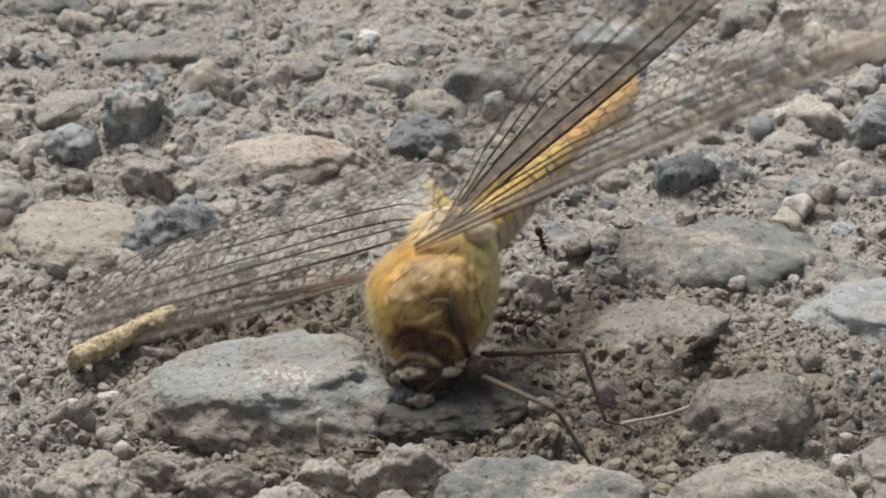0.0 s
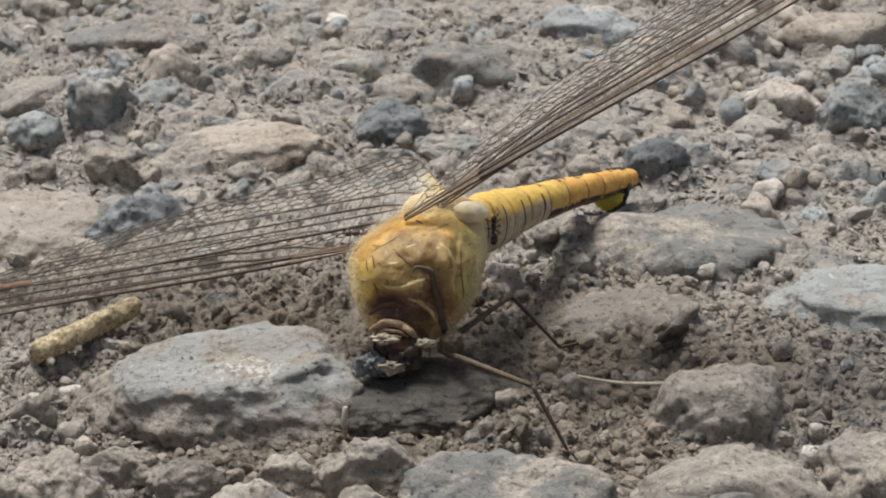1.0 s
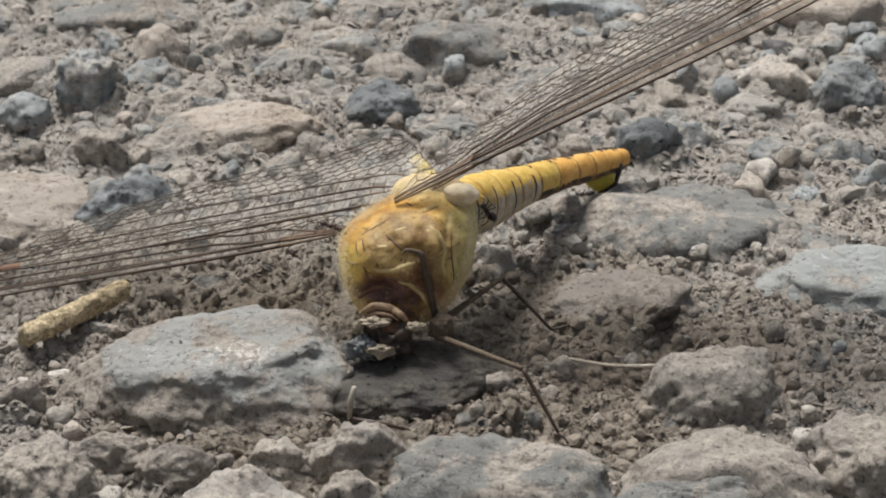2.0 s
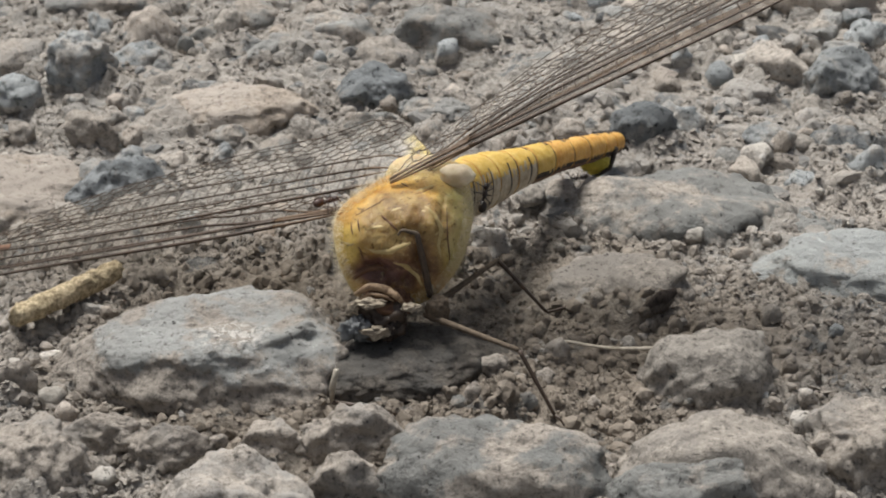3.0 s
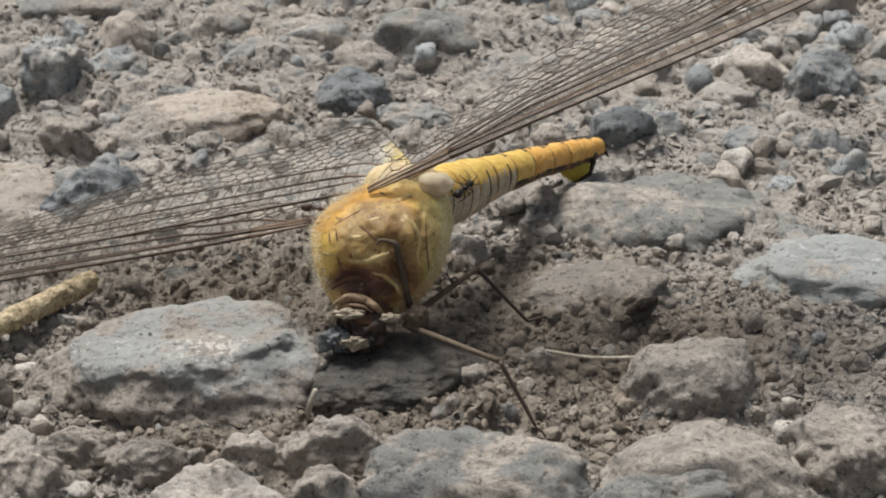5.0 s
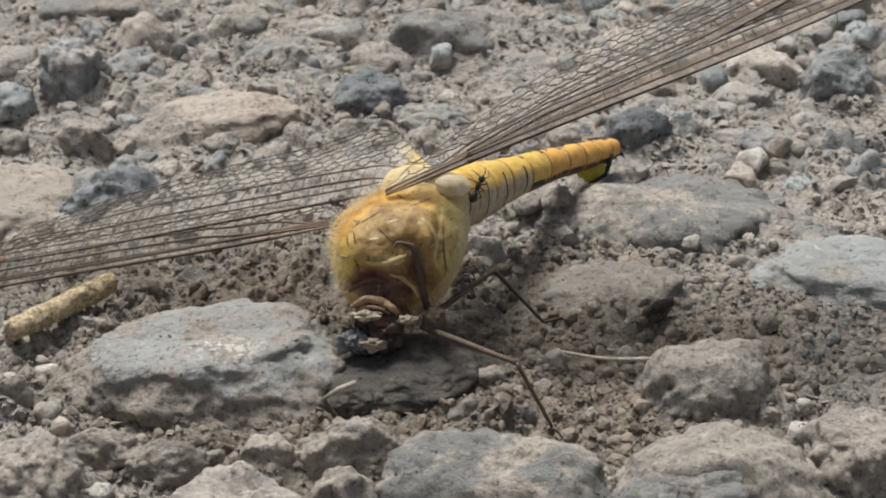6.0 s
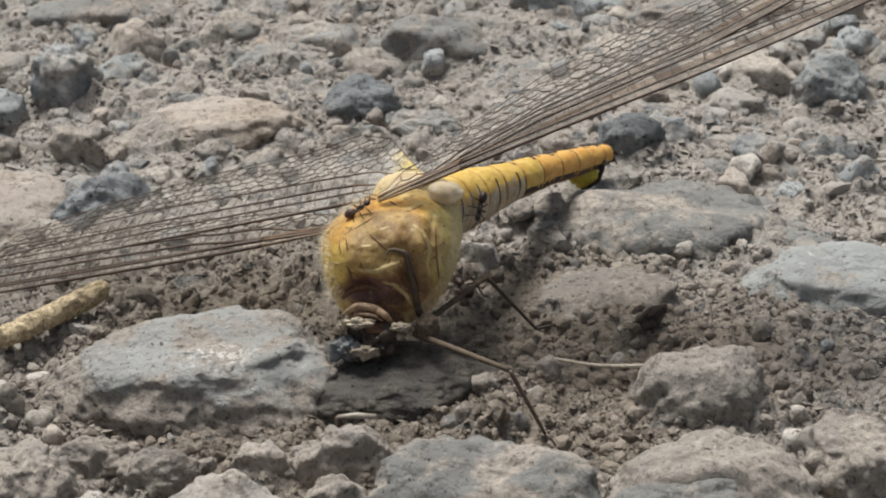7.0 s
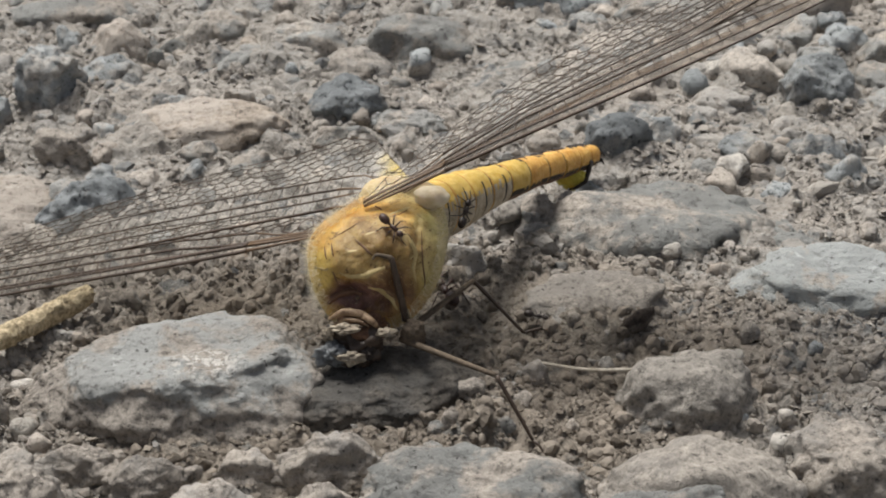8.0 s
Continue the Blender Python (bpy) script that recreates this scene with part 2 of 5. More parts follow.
def tube(points, radii, sides=6, closed_ends=True):
    """A round tube through points. Returns vertices and faces."""
    pts = np.asarray(points, float)
    n = len(pts)
    radii = np.broadcast_to(radii, (n,))
    tang = np.gradient(pts, axis=0)
    tang /= np.linalg.norm(tang, axis=1)[:, None] + 1e-12
    ref = np.array((0.0, 0.0, 1.0)) if abs(tang[0][2]) < 0.8 else np.array((1.0, 0.0, 0.0))
    verts, faces = [], []
    for k in range(n):
        ref = ref - tang[k] * (ref @ tang[k])
        ref /= np.linalg.norm(ref) + 1e-12
        side = np.cross(tang[k], ref)
        for j in range(sides):
            w = 2 * math.pi * j / sides
            verts.append(pts[k] + radii[k] * (math.cos(w) * ref + math.sin(w) * side))
    for k in range(n - 1):
        for j in range(sides):
            i = (j + 1) % sides
            faces.append((k * sides + j, k * sides + i, (k + 1) * sides + i, (k + 1) * sides + j))
    if closed_ends:
        faces.append(tuple(reversed(range(sides))))
        faces.append(tuple((n - 1) * sides + j for j in range(sides)))
    return verts, faces


def joined(pieces):
    verts, faces, base = [], [], 0
    for v, fc in pieces:
        verts.extend(list(v))
        faces.extend([tuple(k + base for k in g) for g in fc])
        base += len(v)
    return verts, faces


# ---- ground: one sheet, fine near the insect and coarse out to the horizon ----
def ground_height(x, y):
    p = np.stack([x, y, np.zeros_like(x)], 1)
    near = np.exp(-((np.maximum(np.hypot(x, y - 20) - 90, 0) / 80) ** 2))
    big = 0.9 * fractal(p / 17.0, 3, 0.5, 3)
    mid = 0.42 * fractal(p / 3.4, 4, 0.55, 11)
    patch = np.clip(0.65 + 1.0 * fractal(p / 9.0, 3, 0.5, 29), 0.40, 1.0)
    wx, wy = value_noise(p / 1.1, 5), value_noise(p / 1.1, 6)
    crumbs = np.minimum(cell_domes(x + 0.9 * wx, y + 0.9 * wy, 3.2, 31, 0.42), 0.75)
    crumbs = np.maximum(crumbs, cell_domes(x + 0.5 * wy, y + 0.5 * wx, 1.9, 41, 0.55))
    crumbs = np.maximum(crumbs, cell_domes(x + 0.25 * value_noise(p / 0.5, 7), y + 0.25 * value_noise(p / 0.5, 8), 1.05, 51, 0.7))
    # flat broken chips that pave the far part
    chips = np.minimum(cell_domes(x + 1.6 * value_noise(p / 2.2, 15), y + 1.2 * value_noise(p / 2.2, 16), 6.5, 33, 0.7), 1.15)
    chips = np.maximum(chips, np.minimum(cell_domes(x + 1.0 * value_noise(p / 1.5, 17), y + 0.8 * value_noise(p / 1.5, 18), 3.4, 35, 0.75), 0.95))
    rough = 0.40 * np.abs(fractal(p / 1.3, 3, 0.6, 61)) + 0.10 * fractal(p / 0.5, 2, 0.6, 67)
    far = np.clip((y - 14) / 12, 0, 1)
    bank = np.zeros_like(x)
    wob = 0.16 * fractal(p / 2.6, 3, 0.55, 71)
    for a, b, c, e, h in BEDS:
        m = np.nonzero((np.abs(x - a) < c * 1.7 + 1) & (np.abs(y - b) < e * 1.7 + 1))[0]
        if len(m):
            q = np.sqrt(((x[m] - a) / (c + 0.2)) ** 2 + ((y[m] - b) / (e + 0.2)) ** 2) + wob[m]
            bank[m] = np.maximum(bank[m], 0.26 * min(h, 3.6) * np.clip((1.42 - q) / 0.5, 0, 1) ** 1.5)
    for a, b, c, e, h in MOUNDS:
        bank = np.maximum(bank, h * np.clip(1.15 - np.sqrt(((x - a) / c) ** 2 + ((y - b) / e) ** 2) + 1.6 * wob, 0, 1) ** 0.8)
    return near * (big + mid + (crumbs * patch + rough) * (1 - 0.62 * far) + 0.62 * chips * far) + bank - 0.55 + 0.10 * far


def axis_steps(lo, hi, step, far):
    mid = np.arange(lo, hi + step, step)
    out, d = [], step
    reach = 0.0
    while reach < far:
        d *= 1.35
        reach += d
        out.append(reach)
    out = np.array(out)
    return np.concatenate([lo - out[::-1], mid, mid[-1] + out])


def make_ground():
    xs = axis_steps(-49, 54, 0.22, 60000)
    ys = axis_steps(-24, 92, 0.22, 60000)
    gx, gy = np.meshgrid(xs, ys)
    x, y = gx.ravel(), gy.ravel()
    z = ground_height(x, y)
    nx, ny = len(xs), len(ys)
    a = (np.arange(ny - 1)[:, None] * nx + np.arange(nx - 1)).ravel()
    faces = np.stack([a, a + 1, a + 1 + nx, a + nx], 1)
    me = mesh_of("ground", np.stack([x, y, z], 1), faces, GROUND)
    tagged(new("ground", me), "dry grey-brown dirt ground, crumbly and gravelly", "ground", kind="structure")


def floor_at(x, y):
    return float(ground_height(np.array([float(x)]), np.array([float(y)]))[0])


# ---- stones ----
BEDS = []
# dirt heaped against the front of the large stone: place, half-widths, height
MOUNDS = ((-6.0, -9.0, 6.5, 2.2, 0.25), (-16.5, -8.6, 5.5, 2.2, 0.3), (3.0, -6.2, 6.0, 2.6, 1.3), (-6.5, 3.4, 6.0, 3.2, 1.6), (15.5, 4.6, 5.5, 2.2, 1.3), (-23.0, 4.0, 5.0, 3.4, 1.2))
STONE_WORDS = {
    "marked": "large grey limestone with a white splash on its worn top",
    "bluish": "pale bluish-grey flat limestone slab, sharp-edged, in dirt",
    "grey": "grey limestone, flat-topped and dusty, half sunk in dirt",
    "pale": "pale grey limestone with a smooth worn top, in dirt",
    "brown": "grey-brown stone crusted with dry dirt",
    "dusky": "grey stone under the insect, shade painted dark into it, dusted with dirt",
    "dark": "dark brown elongated pod lying in the dirt",
    "clod": "clod of dry brown earth crusted with grit",
    "umber": "brown soil-stained stone with a low worn top",
    "basalt": "dark blue-grey broken stone with a rough crystalline face",
    "slate": "dark blue-grey stone with sharp broken faces",
    "tan": "tan sandstone, smooth and sunlit, in gravel",
    "dusty": "pale dusty stone half sunk in the gravel",
    "white": "small white quartz pebble lying in the dirt",
}


def rock_shape(seed, w, d, h, shape, level, crust=1.0, tilt=(0.0, -0.11), crag=0.0):
    """A broken stone: a ball cut by many planes, worn and pitted. Its sides spread downwards and its foot reaches below zero."""
    rng = np.random.RandomState(seed)
    n, faces = BALL[level]
    if shape in ("slab", "worn", "ledge"):
        # sides all round, a few chamfers, and the flat top
        count = {"slab": 7, "worn": 9, "ledge": 9}[shape]
        az = -math.pi / 2 + (np.arange(count) + rng.uniform(-0.35, 0.35, count) * (shape != "ledge")) * 2 * math.pi / count
        el = np.radians(rng.uniform(20, 34, count) if shape == "ledge" else rng.uniform(8, 38, count))
        depth = rng.uniform(0.78, 0.95, count)
        if shape != "ledge":
            az, el = np.append(az, rng.uniform(0, 6.28, 4)), np.append(el, np.radians(rng.uniform(42, 70, 4)))
            depth = np.append(depth, rng.uniform(0.60, 0.80, 4))
        cuts = np.stack([np.cos(az) * np.cos(el), np.sin(az) * np.cos(el), np.sin(el)], 1)
        cuts = np.vstack([cuts, unit((rng.normal() * 0.08 + tilt[0], tilt[1], 1))])
        depth = np.append(depth, 0.46)
    else:
        count = {"lump": 15, "round": 34, "block": 9}[shape]
        cuts = rng.normal(size=(count, 3))
        cuts[:, 2] = np.where(rng.uniform(size=count) < 0.55, np.abs(cuts[:, 2]), cuts[:, 2])
        cuts /= np.linalg.norm(cuts, axis=1)[:, None]
        depth = rng.uniform(0.86, 1.0, count) if shape == "round" else rng.uniform(0.66, 0.95, count)
    cosines = np.maximum(n @ cuts.T, 0.02)
    k = {"round": 12, "slab": 20, "worn": 13, "ledge": 17, "lump": 20, "block": 30}[shape]
    r = np.minimum(depth / cosines, 1.6)
    rad = -np.log(np.exp(-k * r).sum(1) + math.exp(-k * 1.12)) / k
    v = n * rad[:, None]
    v *= (1 + 0.12 * fractal(n * 1.5 + seed, 4, 0.55, seed))[:, None]
    belt = v[np.abs(n[:, 2]) < (0.25 if level > 1 else 0.6)]
    lo, hi = belt.min(0), belt.max(0)
    lo[2], hi[2] = v[:, 2].min(), v[:, 2].max()
    v = (v - (lo + hi) / 2) / ((hi - lo) / 2)
    v = v * np.array((w / 2 * 1.06, d / 2 * 1.08, h * 0.95))
    v = v - n * (crag * np.abs(fractal(v / (0.27 * w + 0.5) + seed, 4, 0.5, seed + 21)))[:, None]
    side = 0.45 + 0.9 * np.clip(1 - n[:, 2] * 1.2, 0, 1)
    amp = min(w, 9.0)
    wear = fractal(v / (amp * 0.22) + seed * 3.1, 3, 0.5, seed + 5) * (0.026 * amp + 0.03) * (0.5 if shape == "ledge" else 1.0)
    wear = wear + fractal(v / 0.85 + seed * 1.7, 3, 0.6, seed + 9) * min(0.11, 0.045 * amp) * crust + np.abs(fractal(v / 0.33 + seed, 2, 0.6, seed + 13)) * -0.035
    v = v + n * (wear * side)[:, None]
    v[:, 2] += h - v[:, 2].max()
    return v, faces


def stone(x, y, w, d, h, kind, shape, seed, turn=0.0, name="stone"):
    level = 6 if w > 16 and y < 10 else 5 if w > 5.5 and y < 45 else 4 if w > 2.2 else 3
    v, fc = rock_shape(seed, w, d, h, shape, level, 2.2 if kind in ("brown", "clod") else 1.5 if kind == "marked" else 1.6 if kind in ("slate", "basalt") else 1.3, (-0.12, -0.02) if kind == "marked" else (0.0, -0.11), {"marked": 0.005, "slate": 0.075, "basalt": 0.075, "brown": 0.06, "clod": 0.02, "grey": 0.05, "dusty": 0.06}.get(kind, 0.02) * min(w, 9))
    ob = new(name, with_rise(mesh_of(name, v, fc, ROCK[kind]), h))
    ob.matrix_basis = pose(x * MM, y * MM, 0, 0, 0, turn)
    BEDS.append((x, y, w / 2, d / 2, h))
    return tagged(ob, STONE_WORDS[kind], "stone", "stones in the gravel")


stone(-12.3, -3.0, 19.4, 11.0, 4.5, "marked", "ledge", 11)
# dark colour stands in for the shadow of head and thorax
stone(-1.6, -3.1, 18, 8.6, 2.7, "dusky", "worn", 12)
stone(-8.9, -19.9, 9.3, 5.1, 4.6, "dusty", "worn", 13)
stone(5.8, -16.1, 14.1, 7.1, 4.0, "pale", "worn", 14)
stone(-2.5, -11.6, 7.5, 3.7, 3.0, "brown", "lump", 15)
stone(-7.8, -11.6, 4.3, 2.2, 1.6, "brown", "lump", 16)
stone(-13.5, -13.3, 6, 3.0, 2.6, "brown", "lump", 17)
stone(-17.8, -11.3, 5.7, 2.9, 2.0, "brown", "lump", 18)
stone(-21.8, -15.6, 7.1, 5.2, 3.6, "brown", "slab", 19)
stone(19.4, -16.2, 12.4, 7.6, 4.6, "umber", "round", 20)
stone(16.6, -19.6, 8.6, 4.3, 4.2, "pale", "worn", 21)
stone(19.3, -6.0, 8.9, 6.8, 4.7, "clod", "round", 247)
stone(28.1, -12.6, 7.4, 6.3, 3.4, "brown", "slab", 23)
stone(31.5, 9.9, 15.5, 8.8, 2.6, "bluish", "ledge", 24)
stone(14.6, 7.9, 10.4, 6.4, 2.1, "umber", "worn", 25)
stone(19.7, 18.2, 17.2, 10.1, 3.2, "pale", "worn", 26)
stone(26.9, 16.8, 9.9, 5.3, 1.6, "pale", "slab", 27)
stone(35.8, 42.1, 6.9, 5.7, 4.4, "slate", "round", 28)
stone(40.1, 54.1, 4.5, 3.7, 2.1, "slate", "lump", 29)
stone(18.2, 32.0, 5.4, 4.3, 3.7, "basalt", "worn", 30)
stone(21.6, 34.6, 3.9, 3.2, 2.5, "slate", "lump", 31)
stone(27.7, 31.8, 3.8, 3.1, 1.9, "slate", "lump", 32)
stone(33.6, 30.5, 4.9, 4.0, 2.6, "basalt", "lump", 33)
stone(35.2, 26.1, 4.8, 3.9, 2.8, "slate", "lump", 34)
stone(-28.9, 43.4, 5.9, 4.8, 4.7, "slate", "worn", 35)
stone(-33.7, 39.8, 4.5, 3.7, 2.4, "slate", "lump", 36)
stone(-24.2, 52.8, 5.4, 4.4, 3.4, "tan", "round", 37)
stone(-28.5, 53.6, 2.9, 2.4, 2.7, "slate", "lump", 38)
stone(-19, 54.4, 3.3, 2.7, 1.2, "pale", "lump", 39)
stone(-25.8, 32.2, 3.8, 3.1, 2.7, "brown", "block", 40)
stone(-21.9, 20.4, 7.4, 6.1, 4.2, "basalt", "lump", 41)
stone(-14.6, 36.9, 13.1, 6.6, 2.2, "tan", "worn", 42)
stone(-29.6, 22.1, 11.5, 11.0, 2.2, "tan", "worn", 43)
stone(-3.7, 40.4, 6.5, 5.3, 3.0, "basalt", "worn", 44)
stone(-15.4, 32.2, 3.9, 3.2, 1.7, "grey", "lump", 45)
stone(-10.6, 29.6, 4.1, 3.4, 2.1, "grey", "lump", 46)
stone(3.1, 52.9, 10, 5.0, 3.4, "grey", "slab", 47)
stone(-7.9, 53.2, 7.9, 4.0, 2.8, "grey", "slab", 48)
stone(-15.4, 56.9, 5.5, 4.5, 2.5, "grey", "worn", 49)
stone(1.8, 37.3, 6, 3.0, 1.4, "grey", "slab", 50)
stone(11, 47.3, 5.1, 4.2, 1.5, "pale", "lump", 51)
stone(5.5, 13.0, 4.3, 2.6, 2.6, "dusty", "lump", 52)
stone(-18.3, 9.2, 3.4, 1.7, 1.2, "brown", "lump", 53)
stone(24.7, 59.9, 9.3, 4.7, 2.6, "grey", "worn", 54)
stone(-3.8, 35.2, 5.3, 2.6, 1.6, "pale", "lump", 55)
stone(-24.8, -5.5, 3.6, 1.8, 2.2, "brown", "lump", 56)
stone(-2.8, -16.6, 4.6, 2.6, 2.8, "brown", "lump", 57)
stone(2.1, -16.7, 2.6, 1.3, 2.6, "brown", "round", 58)
stone(26.4, 22.4, 5.1, 2.6, 1.0, "grey", "lump", 59)
stone(-28.4, 62.0, 14.2, 7.1, 2.4, "grey", "worn", 60)
stone(-5.1, 63.5, 8.5, 4.2, 2.6, "grey", "slab", 61)
stone(14.5, 64.0, 11.6, 5.8, 2.8, "slate", "slab", 62)
stone(37, 62.5, 10.5, 5.3, 3.0, "tan", "slab", 63)

def more_stones():
    """Half-buried stones that fill the far gravel."""
    rng = random.Random(12)
    made = 0
    while made < 190:
        y = rng.uniform(17, 90)
        x = 2.7 + rng.uniform(-1, 1) * (30 + (y + 17) * 0.28)
        w = 1.8 + 8.5 * rng.random() ** 1.8
        if -36 < x < 8 and y < 42:
            w = min(w, 2.8)
        if any(((x - a) / (c + w * 0.4)) ** 2 + ((y - b) / (e + w * 0.4)) ** 2 < 1 for a, b, c, e, h in BEDS):
            continue
        kind = rng.choice(("grey", "dusty", "slate", "tan", "dusty", "dusty", "grey"))
        stone(x, y, w, w * rng.uniform(0.55, 0.9), 0.45 + w * rng.uniform(0.18, 0.34), kind, rng.choice(("lump", "slab", "block", "round")), 400 + made, rng.uniform(0, 360))
        made += 1


more_stones()
make_ground()


# small pebbles
def pebble(x, y, w, h, kind, seed, turn=0.0, deep=0.8):
    """A pebble that lies on the dirt as it is there."""
    ob = stone(x, y, w, w * deep, h, kind, "lump" if seed % 2 else "round", seed, turn, name="pebble")
    ob.location.z = (floor_at(x, y) - 0.12 * h) * MM
    return tagged(ob, category="pebble")


pebble(20.4, 13.7, 1.6, 0.9, "white", 101)
pebble(23.5, 11.7, 1.7, 1.1, "tan", 102)
pod = pebble(17.1, 3.2, 0.85, 0.8, "dark", 104, -44, 3.8)
pod.location.z += 1.0 * MM
pebble(24.6, -10.6, 1.8, 1.5, "white", 103)
pebble(25.4, -6.7, 1.4, 0.9, "white", 105)
pebble(26.9, -13.6, 2.1, 1.8, "grey", 106)
pebble(25.2, 37.2, 1.9, 1.3, "slate", 107)
pebble(28.0, 48.2, 2.5, 1.3, "white", 108)
pebble(-23.0, -1.1, 2.0, 0.9, "white", 109)
pebble(-22.1, -6.5, 1.9, 1.1, "white", 110)
pebble(-17.6, -15.2, 2.0, 0.9, "white", 111)
pebble(24.6, 3.4, 1.4, 1.1, "clod", 112)
pebble(12.1, -6.6, 1.1, 0.9, "brown", 113)
pebble(10.0, -1.3, 1.5, 1.2, "brown", 114)
pebble(14.7, -0.2, 1.1, 0.8, "white", 115)
pebble(4.5, -7.1, 1.4, 1.1, "brown", 116)
pebble(7.9, -7.5, 1.2, 1.1, "grey", 117)
pebble(5.6, -4.2, 2.2, 1.0, "brown", 118)
pebble(-10.1, -1.3, 0.9, 0.6, "grey", 119)
pebble(19.9, 49.1, 1.5, 1.0, "slate", 120)
pebble(-23.2, 49.0, 2.0, 1.6, "slate", 121)
pebble(30.4, 52.5, 2.0, 0.8, "slate", 122)
pebble(22.7, 46.7, 1.7, 1.6, "slate", 123)
pebble(-20.8, 51.4, 1.5, 1.4, "pale", 124)
pebble(-1.0, 38.2, 1.4, 1.1, "slate", 125)
pebble(-8.6, 47.6, 1.5, 1.2, "slate", 126)
pebble(12.5, 13.2, 1.2, 0.6, "pale", 127)
pebble(25.9, 9.6, 1.2, 0.6, "white", 128)
pebble(1.0, -14.9, 1.8, 1.2, "brown", 129)
pebble(11.8, -16.1, 1.5, 0.9, "tan", 130)
pebble(23.2, 1.1, 1.6, 0.4, "white", 131)


def clear_of_stones(x, y, grow=0.85):
    return all(((x - a) / (c * grow)) ** 2 + ((y - b) / (e * grow)) ** 2 > 1 for a, b, c, e, h in BEDS)


def scatter_pebbles():
    """Loose pebbles between the stones."""
    rng = random.Random(5)
    kinds = ["slate"] * 3 + ["brown"] * 7 + ["grey"] * 6 + ["tan"] * 3 + ["white"] * 1 + ["clod"] * 4
    shapes = {}
    for kind in sorted(set(kinds)):
        shapes[kind] = []
        for k in range(5):
            v, fc = rock_shape(300 + 7 * k + len(kind), 2.0, 1.7, 1.25, rng.choice(["lump", "block", "lump", "slab"]), 3)
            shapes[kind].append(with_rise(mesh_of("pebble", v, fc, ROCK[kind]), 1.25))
    made = 0
    while made < 200:
        y = rng.uniform(-19, 88)
        half = 29 + (y + 17) * 0.27
        x = 2.7 + rng.uniform(-half, half)
        if not clear_of_stones(x, y):
            continue
        if math.hypot(x - 1, y - 1) < 6 or (5 < x < 15 and -10 < y < 7 and rng.random() < 0.2):
            continue
        far = y > 14
        size = rng.uniform(0.25, 1.0) ** 1.6 * (1.3 if far else 0.7) + 0.12
        kind = rng.choice(kinds)
        ob = new("pebble", rng.choice(shapes[kind]))
        ob.matrix_basis = pose(x * MM, y * MM, (floor_at(x, y) + 0.05 * size) * MM, rng.uniform(-14, 14), rng.uniform(-14, 14), rng.uniform(0, 360)) @ Matrix.Diagonal((size * rng.uniform(0.8, 1.3), size, size * rng.uniform(0.6, 1.0), 1))
        tagged(ob, STONE_WORDS[kind] if kind == "white" else "small loose %s pebble lying on dry dirt" % {"slate": "dark grey", "brown": "brown", "grey": "grey", "tan": "tan", "clod": "earthy brown"}[kind], "pebble", "pebbles in the gravel")
        made += 1


scatter_pebbles()


def scatter_gravel():
    """Finer gravel between the pebbles, in one mesh."""
    rng = np.random.RandomState(15)
    forms = [rock_shape(700 + k, 2.0, 1.7, 1.25, "lump" if k % 2 else "block", 2 if k < 8 else 1, 1.6) for k in range(16)]
    y = np.concatenate([rng.uniform(-18, 60, 1100), rng.uniform(-18, 17, 4600)])
    x = 2.7 + rng.uniform(-1, 1, len(y)) * (29 + (y + 17) * 0.27)
    keep = np.hypot(x - 1, y - 1) > 5.5
    for a, b, c, e, h in BEDS:
        keep &= ((x - a) / (c * 0.95)) ** 2 + ((y - b) / (e * 0.95)) ** 2 > 1
    x, y = x[keep], y[keep]
    z = ground_height(x, y)
    pieces = []
    for k in range(len(x)):
        size = 0.14 + 0.42 * rng.uniform() ** 2.5
        v, fc = forms[rng.randint(8) + 8 * (size < 0.35)]
        a = rng.uniform(0, 6.28)
        v = v * size * rng.uniform(0.7, 1.25, 3)
        v = np.stack([v[:, 0] * math.cos(a) - v[:, 1] * math.sin(a), v[:, 0] * math.sin(a) + v[:, 1] * math.cos(a), v[:, 2]], 1)
        pieces.append((v + (x[k], y[k], z[k] - 0.35 * size), fc))
    tagged(new("gravel", mesh_of("gravel", *joined(pieces), GRIT, smooth=False)), "fine brown and grey gravel lying on the dirt", "gravel", kind="stuff")


scatter_gravel()


